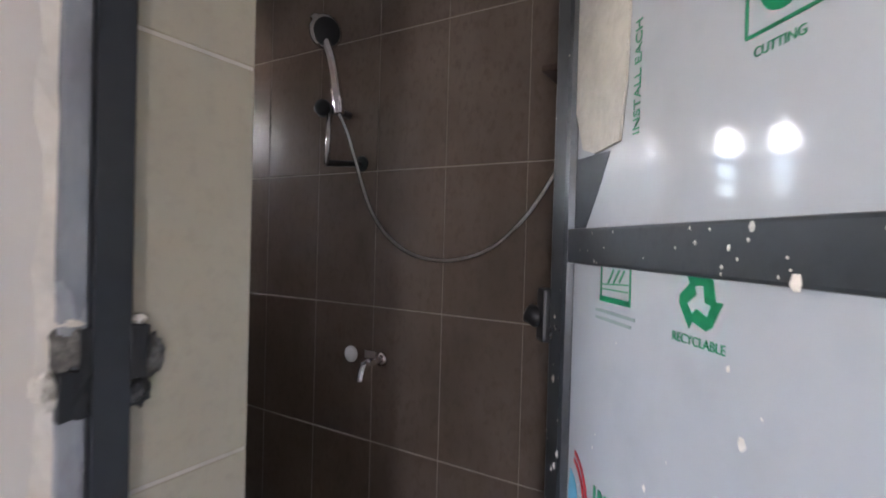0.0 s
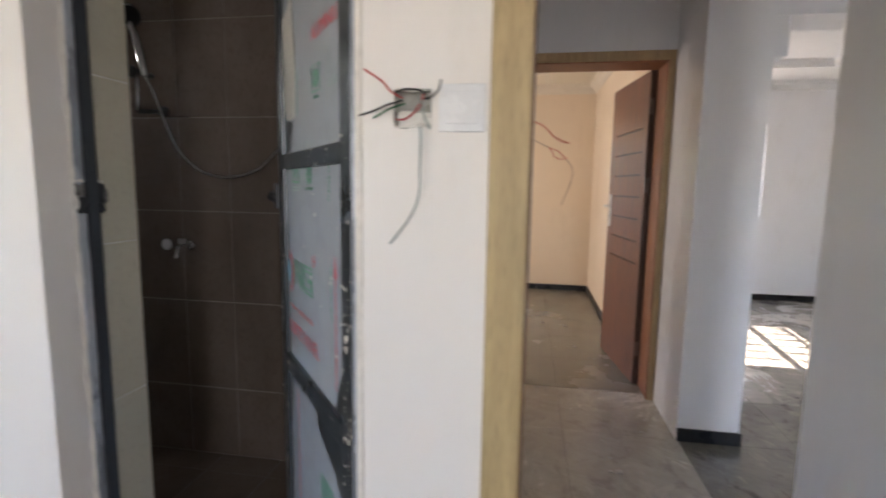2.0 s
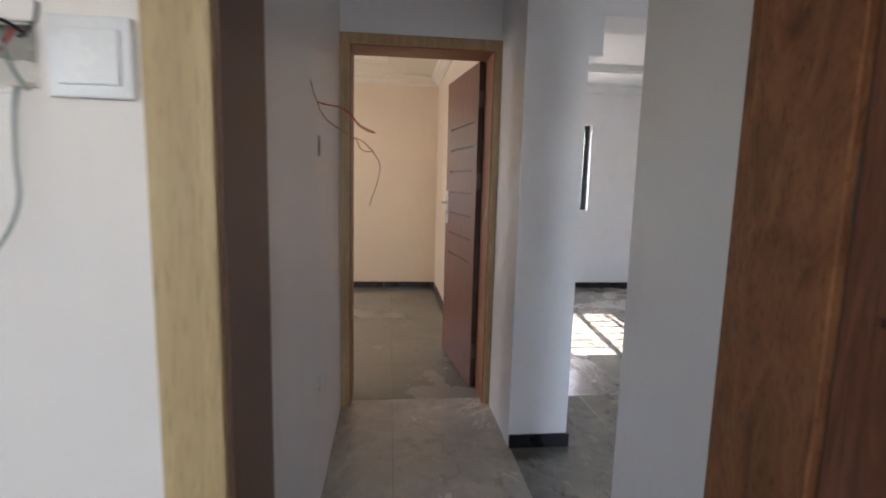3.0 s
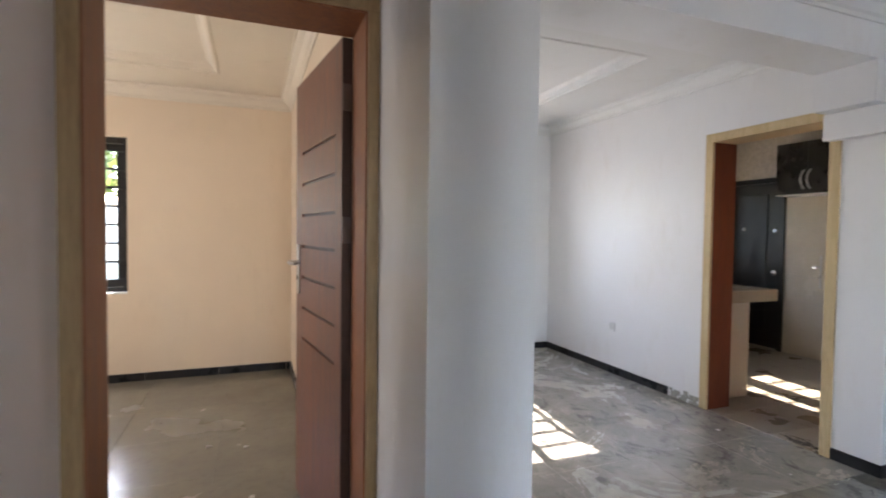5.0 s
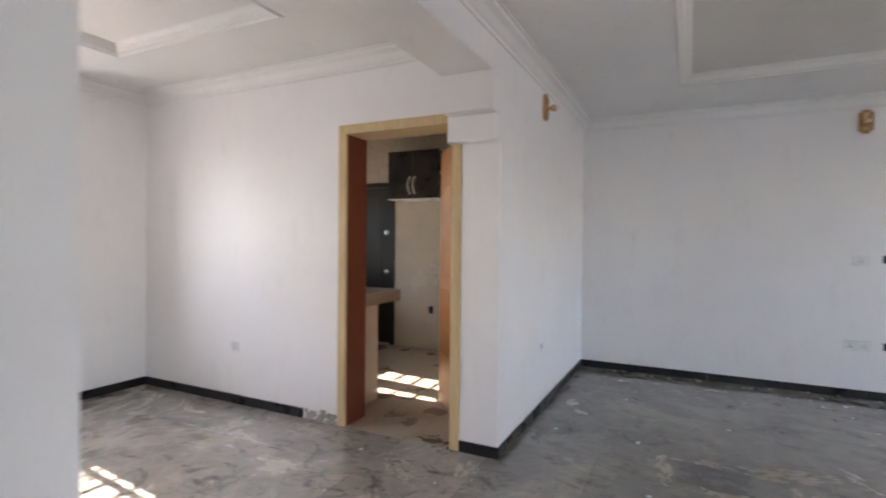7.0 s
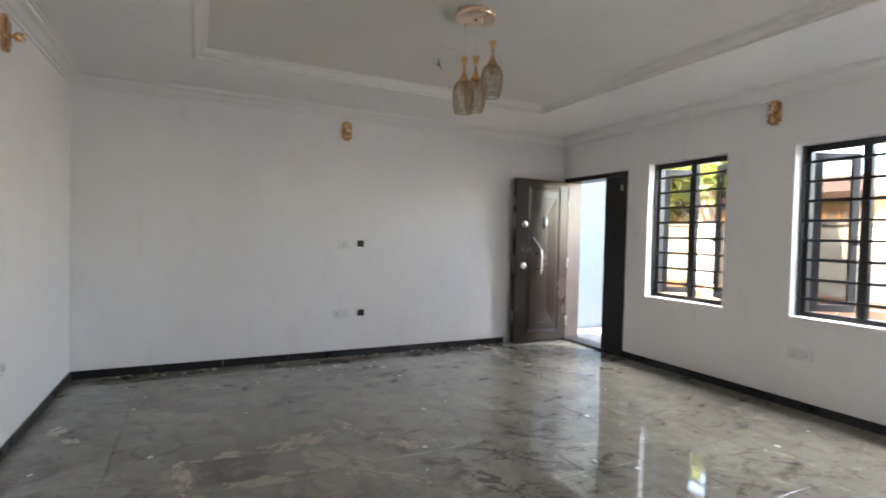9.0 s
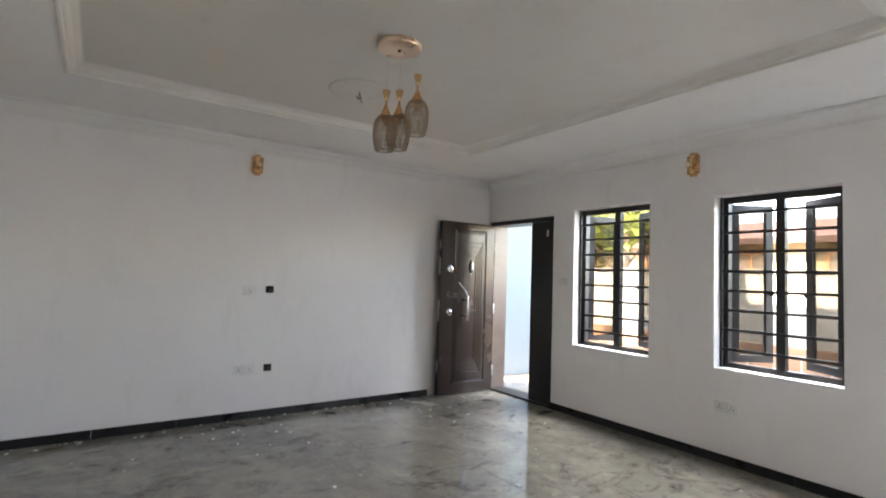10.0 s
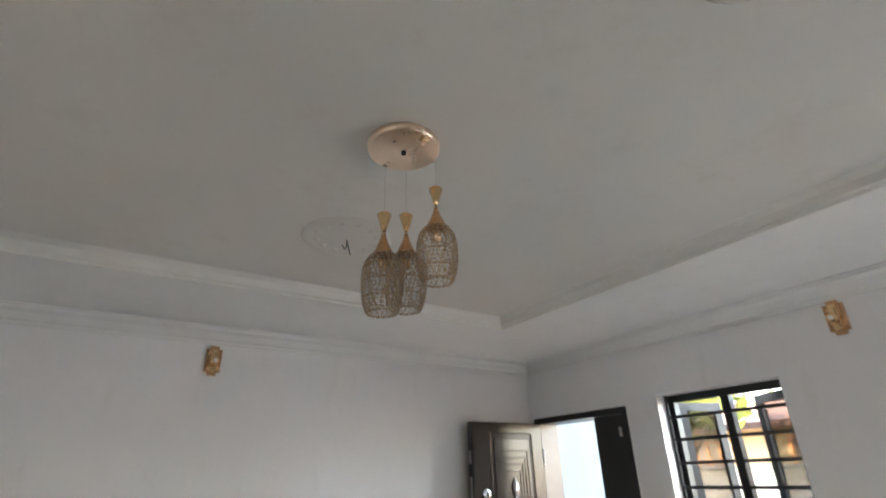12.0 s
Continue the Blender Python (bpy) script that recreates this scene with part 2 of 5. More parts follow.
M_STDOOR = surface("bronze_steel_door", (0.034, 0.024, 0.020), (0.050, 0.037, 0.031), 1.5, 0.24, metal=0.3, relief=0.02)
M_STDARK = surface("dark_steel_door", (0.013, 0.012, 0.012), (0.022, 0.020, 0.019), 1.5, 0.36, metal=0.1, relief=0.01)
M_STLITE = surface("bronze_jamb", (0.20, 0.17, 0.145), (0.26, 0.22, 0.19), 4, 0.3, metal=0.5, relief=0.04)
M_LINING = surface("bronze_lining", (0.11, 0.085, 0.072), (0.15, 0.118, 0.10), 4, 0.35, metal=0.2, relief=0.04)
M_CABB = surface("black_gloss_cabinet", (0.010, 0.009, 0.009), (0.02, 0.018, 0.017), 4, 0.28, relief=0.01)
M_COUNTER = surface("speckled_counter", (0.36, 0.30, 0.21), (0.50, 0.43, 0.32), 60, 0.2)
M_DARK = plain("dark_hole", (0.01, 0.01, 0.01), 0.9)
M_GROUND = surface("sandy_ground", (0.33, 0.25, 0.17), (0.42, 0.33, 0.23), 1.2, 0.95, relief=0.5)
M_FENCE = paint("fence_paint", (0.60, 0.57, 0.48), 0.8)
M_TERRA = surface("terracotta_paint", (0.40, 0.22, 0.13), (0.48, 0.28, 0.17), 3, 0.8)
M_BRICKH = surface("neighbour_wall", (0.40, 0.32, 0.19), (0.46, 0.37, 0.23), 2, 0.85)
M_ROOF = surface("red_roof", (0.30, 0.17, 0.12), (0.37, 0.22, 0.16), 3, 0.6)
M_LEAF = surface("leaves", (0.08, 0.12, 0.02), (0.20, 0.22, 0.05), 5, 0.5)
M_BARK = surface("bark", (0.10, 0.07, 0.045), (0.16, 0.12, 0.08), 9, 0.9, relief=0.8)
M_PAVE = surface("porch_tile", (0.30, 0.235, 0.17), (0.36, 0.29, 0.21), 3, 0.5)
M_RUBBLE = surface("debris", (0.45, 0.43, 0.40), (0.62, 0.60, 0.56), 20, 0.9)
M_CAKED = surface("plaster_caked_black", (0.018, 0.018, 0.018), (0.27, 0.255, 0.23), 70, 0.6, relief=0.5)
M_SMEAR = surface("dried_mortar", (0.27, 0.24, 0.19), (0.38, 0.34, 0.275), 12, 0.85, relief=0.5)
M_STAIN = surface("dark_stain", (0.075, 0.070, 0.062), (0.15, 0.14, 0.125), 14, 0.10)

# ---- mesh helpers ----


def box(bm, x0, x1, y0, y1, z0, z1):
    v = [bm.verts.new((x, y, z)) for z in (z0, z1) for x, y in ((x0, y0), (x1, y0), (x1, y1), (x0, y1))]
    for f in ((3, 2, 1, 0), (4, 5, 6, 7), (0, 1, 5, 4), (1, 2, 6, 5), (2, 3, 7, 6), (3, 0, 4, 7)):
        bm.faces.new([v[i] for i in f])
    return v


def bevelled(bm, width, segments=2):
    bmesh.ops.bevel(bm, geom=list(bm.edges), offset=width, segments=segments, affect='EDGES', profile=0.6)


def boxes(*rows):
    bm = bmesh.new()
    for r in rows:
        box(bm, *r)
    return bm


def rbox(w, *row):
    bm = boxes(row)
    bevelled(bm, w)
    return bm


def finish(name, bm, material, smooth=False):
    me = bpy.data.meshes.new(name)
    bm.normal_update()
    bm.to_mesh(me)
    bm.free()
    me.materials.append(material)
    if smooth:
        for p in me.polygons:
            p.use_smooth = True
    return me


def part(name, bm, material, parent, label="", smooth=False):
    ob = new(name, finish(name, bm, material, smooth))
    ob.parent = parent
    return tagged(ob, label)


def thing(name, m, label, category, group="", kind=""):
    ob = new(name)
    ob.matrix_basis = m
    return tagged(ob, label, category, group, kind)


def structure(name, bm, material, label, category):
    return tagged(new(name, finish(name, bm, material)), label, category, kind="structure")


def lathe(rows, n=24):
    """A solid turned about z, from (radius, height) rows."""
    bm = bmesh.new()
    rings = [[bm.verts.new((r * math.cos(2 * math.pi * i / n), r * math.sin(2 * math.pi * i / n), z)) for i in range(n)] for r, z in rows]
    for a, b in zip(rings, rings[1:]):
        for i in range(n):
            bm.faces.new((a[i], a[(i + 1) % n], b[(i + 1) % n], b[i]))
    bm.faces.new(list(reversed(rings[0])))
    bm.faces.new(rings[-1])
    return bm


def tube(points, r, n=8, bm=None):
    """A round wire through points."""
    bm = bm or bmesh.new()
    pts = [Vector(p) for p in points]
    rings = []
    for i, p in enumerate(pts):
        d = (pts[min(i + 1, len(pts) - 1)] - pts[max(i - 1, 0)]).normalized()
        a = d.orthogonal().normalized() if not rings else (last - d * last.dot(d)).normalized()
        last = a
        b = d.cross(a)
        rings.append([bm.verts.new(p + r * (math.cos(2 * math.pi * k / n) * a + math.sin(2 * math.pi * k / n) * b)) for k in range(n)])
    for a, b in zip(rings, rings[1:]):
        for k in range(n):
            bm.faces.new((a[k], a[(k + 1) % n], b[(k + 1) % n], b[k]))
    bm.faces.new(list(reversed(rings[0])))
    bm.faces.new(rings[-1])
    return bm


def curve_through(pts, steps=6):
    """Points along a smooth line through pts."""
    p = [Vector(q) for q in pts]
    out = []
    for i in range(len(p) - 1):
        a, b, c, d = p[max(i - 1, 0)], p[i], p[i + 1], p[min(i + 2, len(p) - 1)]
        for k in range(steps):
            u = k / steps
            out.append(0.5 * ((2 * b) + (c - a) * u + (2 * a - 5 * b + 4 * c - d) * u * u + (3 * b - a - 3 * c + d) * u ** 3))
    return out + [p[-1]]


def moved(bm, m):
    bmesh.ops.transform(bm, matrix=m, verts=bm.verts)
    return bm


def holed_wall(axis, at0, at1, u0, u1, z0, z1, holes):
    """A wall between at0 and at1 on the given axis ('x' or 'y'), from u0 to u1 along the other, with openings (u0, u1, z0, z1)."""
    bm = bmesh.new()

    def cell(a, b, c, d):
        if b - a > 1e-4 and d - c > 1e-4:
            box(bm, *((at0, at1, a, b, c, d) if axis == 'x' else (a, b, at0, at1, c, d)))
    u = u0
    for h in sorted(holes):
        cell(u, h[0], z0, z1)
        cell(h[0], h[1], z0, h[2])
        cell(h[0], h[1], h[3], z1)
        u = h[1]
    cell(u, u1, z0, z1)
    return bm


def extrude_loop(path, profile, closed=True):
    """Sweeps a profile (inward offset, height) round a counter-clockwise plan path with mitred corners."""
    bm = bmesh.new()
    n = len(path)
    pts = [Vector(p) for p in path]
    rings = []
    for i, p in enumerate(pts):
        e0 = (p - pts[i - 1]).normalized() if closed or i else (pts[1] - p).normalized()
        e1 = (pts[(i + 1) % n] - p).normalized() if closed or i < n - 1 else e0
        n0, n1 = Vector((-e0.y, e0.x)), Vector((-e1.y, e1.x))
        m = (n0 + n1) / (1 + n0.dot(n1))
        rings.append([bm.verts.new((p.x + m.x * o, p.y + m.y * o, z)) for o, z in profile])
    k = len(profile)
    pairs = list(zip(rings, rings[1:])) + ([(rings[-1], rings[0])] if closed else [])
    for a, b in pairs:
        for j in range(k):
            bm.faces.new((a[j], b[j], b[(j + 1) % k], a[(j + 1) % k]))
    bmesh.ops.recalc_face_normals(bm, faces=bm.faces)
    return bm

# ---- plan ----
XK, XT, YW, YB, YF = 4.275, 6.867, -2.975, 2.275, 5.65     # kitchen door wall, far wall, window wall, side wall, outer wall
ZS, ZT = 2.595, 2.66                                        # lower ceiling, raised ceiling
WT = 0.23
HX0, HX1, HY1 = 0.485, 1.45, 0.74                          # hall walls, end of its short wall
PX0, PX1, PY = 1.38, 1.684, 1.735                          # stub wall beside the hall
BY = 2.25                                                  # wall of the second bedroom's door
BATHL, BATHR, BATHY = -0.528, 0.229, 0.278

# floors
structure("floor", boxes((-3.3, 7.1, -3.62, 5.9, -0.12, -0.0022)), M_GROUT, "dusty grey cement bed under the floor tiles", "floor")
# walls
structure("wall_bedroom", holed_wall('y', 0.0, BATHY, -3.0, HX0, -0.02, 2.75, [(-0.741, -0.675, 1.449, 1.525), (BATHL, BATHR, -0.02, 2.10), (0.299, 0.373, 1.431, 1.505)]), M_BED,
          "off-white painted bedroom wall with a bathroom doorway", "wall")
structure("wall_bedroom_lintel", boxes((HX0, HX1, 0.0, 0.215, 2.12, 2.75)), M_BED, "off-white painted wall above the bedroom door", "wall")
structure("wall_bedroom_left", boxes((-3.23, -3.0, -3.6, BATHY, -0.02, 2.75)), M_BED, "off-white painted bedroom side wall", "wall")
# Both openings are unseen, made up to go with the bedroom fill lamps.
structure("wall_bedroom_back", holed_wall('y', -3.6, -3.37, -3.0, HX1, -0.02, 2.75, [(-2.57, -1.43, 0.87, 2.09), (1.04, 1.40, 0.87, 2.09)]), M_BED, "off-white painted bedroom back wall", "wall")
structure("wall_hall_short", boxes((HX1, PX1, -3.37, HY1, -0.02, 2.75)), M_LIV, "white painted wall between bedroom and living room", "wall")
structure("wall_hall_left", holed_wall('x', 0.33, HX0, BATHY, BY + WT, -0.02, 2.75, [(1.360, 1.450, 1.428, 1.512)]), M_LIV, "white painted hall wall with loose wires", "wall")
structure("wall_bath_back", boxes((-2.4, 0.33, 1.1405, 1.38, -0.02, 2.75)), M_BGROUT, "tiled bathroom back wall", "wall")
structure("wall_bath_left", holed_wall('x', -2.4, -2.17, BATHY, 1.15, -0.02, 2.75, [(0.58, 1.1, 1.55, 2.09)]), M_BGROUT, "tiled bathroom side wall with a small window", "wall")
structure("wall_second_bedroom_door", boxes((-2.3, 0.33, BY, BY + WT, -0.02, 2.75), (HX0, PX0, BY, BY + WT, 2.125, 2.75)), M_LIV, "white painted wall above the second bedroom's door", "wall")
structure("wall_stub", boxes((PX0, PX1, PY, YF, -0.02, 2.75)), M_LIV, "white painted stub wall between hall and dining room", "wall")
structure("wall_second_bedroom_right", boxes((PX0 - 0.035, PX0 - 0.002, BY + WT, YF, 0, 2.70)), M_PEACH, "peach painted side wall of the second bedroom", "wall")
structure("wall_second_bedroom_left", boxes((-2.53, -2.3, BY, YF + 0.25, -0.02, 2.75)), M_PEACH, "peach painted side wall of the second bedroom", "wall")
structure("wall_second_bedroom_front", boxes((-2.3, HX0, BY + WT, BY + WT + 0.02, 0, 2.70)), M_PEACH, "peach painted front wall of the second bedroom", "wall")
DWIN, BWIN, KWIN = (2.47, 3.325, 1.015, 2.11), (-0.875, -0.03, 0.775, 2.15), (5.05, 5.95, 1.05, 2.1)
structure("wall_outer_bedroom", holed_wall('y', YF, YF + WT, -2.53, PX0, -0.02, 2.75, [BWIN]), M_PEACH, "peach painted outer wall with a barred window", "wall")
structure("wall_outer_dining", holed_wall('y', YF, YF + WT, PX0, 7.1, -0.02, 2.75, [DWIN, KWIN]), M_LIV, "white painted outer wall with a barred window", "wall")
KY0, KY1 = 2.53, 3.48                                       # kitchen doorway
structure("wall_kitchen", holed_wall('x', XK, XK + WT, YB, YF, -0.02, 2.75, [(KY0, KY1, -0.02, 2.125)]), M_LIV, "white painted wall with the kitchen doorway", "wall")
structure("wall_side", boxes((XK + WT, XT + WT, YB, YB + WT, -0.02, 2.75)), M_LIV, "white painted side wall of the living room", "wall")
structure("wall_far", boxes((XT, XT + WT, YW - WT, YB, -0.02, 2.75)), M_LIV, "white painted far wall of the living room", "wall")
structure("wall_kitchen_back", boxes((6.7905, XT + WT, YB + WT, YF, -0.02, 2.75)), M_GROUTL, "beige tiled kitchen back wall", "wall")
W1, W2, ED = (4.62, 5.49, 0.705, 2.12), (3.20, 4.047, 0.715, 2.10), (5.775, 6.825, -0.02, 2.078)
# The third window opening is unseen and made up for the side fill lamp.
structure("wall_window", holed_wall('y', YW - WT, YW, PX1, XT, -0.02, 2.75, [W1, W2, (1.78, 2.62, 0.715, 2.10), ED]), M_LIV, "white painted wall with two barred windows and the entrance", "wall")
# beam between living and dining rooms, with stepped corbels
structure("beam", boxes((PX1, XK, YB, 2.60, 2.31, ZT + 0.05)), M_LIV, "white painted beam between living and dining rooms", "beam")
for x0, x1, x2, x3 in ((4.11, XK, 4.20, XK), (PX1, 1.98, PX1, 1.87)):
    for a, b, z0, z1 in ((x0, x1, 2.085, 2.309), (x2, x3, 1.925, 2.083)):
        structure("corbel", rbox(0.008, a, b, YB - 0.002, 2.598, z0, z1), M_LIV, "white plastered stepped corbel under the beam", "corbel")

# ceilings
TX0, TX1, TY0, TY1 = 2.62, 5.93, -1.90, 1.35
structure("ceiling_living", boxes((1.45, TX0, YW, YB, ZS, ZS + 0.15), (TX1, XT, YW, YB, ZS, ZS + 0.15), (TX0, TX1, YW, TY0, ZS, ZS + 0.15), (TX0, TX1, TY1, YB, ZS, ZS + 0.15)),
          M_CEIL, "white plaster tray ceiling of the living room", "ceiling")
structure("ceiling_living_panel", boxes((TX0, TX1, TY0, TY1, ZT, ZT + 0.07)), M_PANEL, "raised ceiling of the living room, toned darker for shade", "ceiling")
DX0, DX1, DY0, DY1 = 2.35, 3.6, 3.35, 4.9
structure("ceiling_dining", boxes((PX1, DX0, 2.60, YF, ZS, ZS + 0.15), (DX1, XK, 2.60, YF, ZS, ZS + 0.15), (DX0, DX1, 2.60, DY0, ZS, ZS + 0.15), (DX0, DX1, DY1, YF, ZS, ZS + 0.15),
                                  (DX0, DX1, DY0, DY1, ZT, ZT + 0.07)), M_CEIL, "white plaster tray ceiling of the dining room", "ceiling")
structure("ceiling_hall", boxes((HX0, HX1, 0.216, BY, ZS, ZS + 0.15)), M_CEIL, "white plaster ceiling of the hall", "ceiling")
structure("ceiling_bedroom", boxes((-3.0, HX1, -3.37, 0.0, ZS, ZS + 0.15)), M_CEIL, "white plaster bedroom ceiling", "ceiling")
structure("ceiling_bathroom", boxes((-2.17, 0.33, BATHY, 1.15, ZS - 0.1, ZS + 0.05)), M_CEIL, "white plaster bathroom ceiling", "ceiling")
QX0, QX1, QY0, QY1 = -1.7, 0.75, 3.1, 5.0
structure("ceiling_second_bedroom", boxes((-2.3, QX0, BY + WT, YF, ZS, ZS + 0.15), (QX1, PX0, BY + WT, YF, ZS, ZS + 0.15), (QX0, QX1, BY + WT, QY0, ZS, ZS + 0.15), (QX0, QX1, QY1, YF, ZS, ZS + 0.15),
                                          (QX0, QX1, QY0, QY1, ZT, ZT + 0.07)), M_CREAM, "plaster tray ceiling of the second bedroom, coloured cream for bounced light", "ceiling")
structure("ceiling_kitchen", boxes((XK + WT, 6.80, YB + WT, YF, ZS, ZS + 0.15)), M_KTILE, "beige kitchen ceiling", "ceiling")
structure("roof_slab", boxes((-3.5, 7.2, -3.6, 6.0, 2.76, 2.95)), M_CEMENT, "grey concrete roof slab", "roof")

# cornices
CORN = [(0.0, ZS - 0.105), (0.012, ZS - 0.105), (0.016, ZS - 0.085), (0.03, ZS - 0.075), (0.055, ZS - 0.04), (0.085, ZS - 0.022), (0.09, ZS - 0.008), (0.11, ZS - 0.006), (0.11, ZS + 0.001), (0.0, ZS + 0.001)]
TRAY = [(0.0, ZS - 0.001), (0.012, ZS - 0.008), (0.025, ZS - 0.008), (0.03, ZS + 0.006), (0.045, ZS + 0.012), (0.06, ZS + 0.045), (0.095, ZS + 0.066), (0.1, ZT - 0.001), (0.0, ZT - 0.001)]


def rect(x0, x1, y0, y1):
    return [(x0, y0), (x1, y0), (x1, y1), (x0, y1)]


structure("cornice_living", extrude_loop([(PX1, YW), (XT, YW), (XT, YB), (PX1, YB)], CORN, False), M_CORN, "white moulded plaster cornice", "cornice")
structure("cornice_dining", extrude_loop(rect(PX1, XK, 2.60, YF), CORN), M_CORN, "white moulded plaster cornice", "cornice")
structure("cornice_bedroom", extrude_loop(rect(-2.3, PX0 - 0.036, BY + WT + 0.02, YF), CORN), M_CREAM, "white moulded plaster cornice", "cornice")
for nm, r in (("tray_moulding_living", (TX0, TX1, TY0, TY1)), ("tray_moulding_dining", (DX0, DX1, DY0, DY1)), ("tray_moulding_bedroom", (QX0, QX1, QY0, QY1))):
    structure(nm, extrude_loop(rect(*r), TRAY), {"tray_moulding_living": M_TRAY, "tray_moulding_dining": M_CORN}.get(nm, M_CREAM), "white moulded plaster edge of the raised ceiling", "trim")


# ---- door frames and wooden leaves ----
def door_frame(name, x0, x1, y0, y1, zt, face, reveal, width=0.062, label="", right=None):
    """A wooden door lining along x: two jambs and a head, each with a pale outer face and a darker reveal."""
    fr = thing(name, pose(0, 0, 0), label, "door frame", kind="structure")
    for a, b in ((x0, x0 + width), (x1 - width, x1)):
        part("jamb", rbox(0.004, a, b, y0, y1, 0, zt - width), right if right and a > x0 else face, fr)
    part("head", rbox(0.004, x0, x1, y0, y1, zt - width, zt), face, fr)
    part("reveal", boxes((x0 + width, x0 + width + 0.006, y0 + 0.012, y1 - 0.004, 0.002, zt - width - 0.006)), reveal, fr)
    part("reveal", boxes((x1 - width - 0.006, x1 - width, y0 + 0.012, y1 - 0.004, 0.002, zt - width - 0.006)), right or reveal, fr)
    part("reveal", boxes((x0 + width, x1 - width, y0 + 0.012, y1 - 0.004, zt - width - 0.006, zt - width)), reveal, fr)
    return fr


def lever_set(parent, x, side, z, material=M_STEEL):
    """A long plate with a lever handle and a keyhole, on the face towards -y (side -1) or +y."""
    y = 0.0 if side < 0 else 0.04
    h = part("lock_plate", rbox(0.004, x - 0.02, x + 0.02, min(y, y + side * 0.008), max(y, y + side * 0.008), z - 0.16, z + 0.09), material, parent, "satin steel lock plate")
    q = y + side * 0.055
    part("lever", tube(curve_through([(x, y, z), (x, q * 0.8 + y * 0.2, z), (x - 0.025, q, z), (x - 0.075, q, z - 0.002), (x - 0.115, q - side * 0.012, z)], 5), 0.009, 10), material, h, "steel lever handle", True)
    part("keyhole", rbox(0.002, x - 0.006, x + 0.006, y + side * 0.0075 - 0.003, y + side * 0.0075 + 0.003, z - 0.09, z - 0.065), M_DARK, h, "dark keyhole")


def grooved_leaf(name, m, w, h, wood_mat, edge_mat, label, grooves, g0, g1, groove_mat=M_DARKW):
    """A flush wooden door leaf, hinged at x = 0 and reaching to x = w, with routed grooves on both faces."""
    d = thing(name, m, label, "door", kind="structure")
    bm = bmesh.new()
    t = 0.04
    zs = [0.006]
    for z in sorted(grooves):
        zs += [z - 0.007, z + 0.007]
    zs.append(h)
    for i in range(0, len(zs), 2):
        box(bm, 0.004, w, 0, t, zs[i], zs[i + 1])
    for i in range(1, len(zs) - 1, 2):
        for a, b in ((0.004, g0), (g1, w)):
            box(bm, a, b, 0, t, zs[i], zs[i + 1])
    part("leaf", bm, wood_mat, d)
    for z in grooves:
        part("groove", boxes((g0, g1, 0.009, t - 0.009, z - 0.007, z + 0.007)), groove_mat, d, "dark routed groove")
    part("hinge_edge", boxes((0.0, 0.0035, 0.001, t - 0.001, 0.006, h)), edge_mat, d, "dark hinge edge of the leaf")
    for z in (0.25, 1.35, 1.85):
        part("hinge", rbox(0.002, -0.004, 0.0, 0.0, t, z - 0.05, z + 0.05), M_HINGE, d, "bronze butt hinge")
    lever_set(d, w - 0.06, -1, 1.19)
    lever_set(d, w - 0.06, 1, 1.19)
    return d


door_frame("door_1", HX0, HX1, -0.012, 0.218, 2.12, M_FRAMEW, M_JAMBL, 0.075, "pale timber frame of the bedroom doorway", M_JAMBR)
grooved_leaf("door_leaf_bedroom", pose(1.372, -0.016, 0, 0, 0, -88) , 0.80, 2.035, M_DOORW, M_DARKW, "open brown wooden bedroom door with short routed grooves",
             [1.18 + 0.256 * k for k in range(-3, 3)], 0.05, 0.66)
door_frame("door_2", HX0 - 0.003, 1.398, BY - 0.012, BY + WT + 0.004, 2.132, M_FRAME2, M_FRAMEO, 0.056, "tan timber frame of the second bedroom's doorway")
grooved_leaf("door_leaf_second_bedroom", pose(1.338, BY + WT + 0.012, 0, 0, 0, 97.5), 0.77, 2.072, M_DOORW, M_DARKW,
             "open brown wooden door with seven routed grooves", [1.72 - 0.150 * k for k in range(7)], 0.09, 0.64)
# kitchen frame runs along y
kf = thing("door_3", pose(XK, 0, 0), "pale timber frame of the kitchen doorway with red-brown reveals", "door frame", kind="structure")
for a, b, nm in ((KY0, KY0 + 0.065, "jamb"), (KY1 - 0.065, KY1, "jamb")):
    part(nm, rbox(0.004, -0.012, WT + 0.004, a, b, 0, 2.06), M_FRAMEK, kf)
part("head", rbox(0.004, -0.012, WT + 0.004, KY0, KY1, 2.06, 2.125), M_FRAMEK, kf)
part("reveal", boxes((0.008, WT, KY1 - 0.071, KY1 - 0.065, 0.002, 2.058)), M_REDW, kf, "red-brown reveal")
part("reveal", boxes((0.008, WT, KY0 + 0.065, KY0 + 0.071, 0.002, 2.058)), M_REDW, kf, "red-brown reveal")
kl = thing("door_leaf_kitchen", pose(XK + WT + 0.012, KY0 + 0.075, 0, 0, 0, 40), "open orange-brown panelled wooden kitchen door", "door", kind="structure")
part("leaf", rbox(0.004, 0.0, 0.75, -0.04, 0.0, 0.008, 2.04), M_KDOOR, kl)
for z in (0.28, 0.78, 1.18, 1.58):
    part("panel", rbox(0.012, 0.11, 0.64, -0.004, 0.008, z - 0.16, z + 0.16), M_KDOOR, kl, "raised panel")
lever_set(kl, 0.69, 1, 1.12)
for z in (0.3, 1.75):
    part("hinge", rbox(0.002, -0.006, 0.0, -0.04, 0.0, z - 0.05, z + 0.05), M_STEEL, kl)


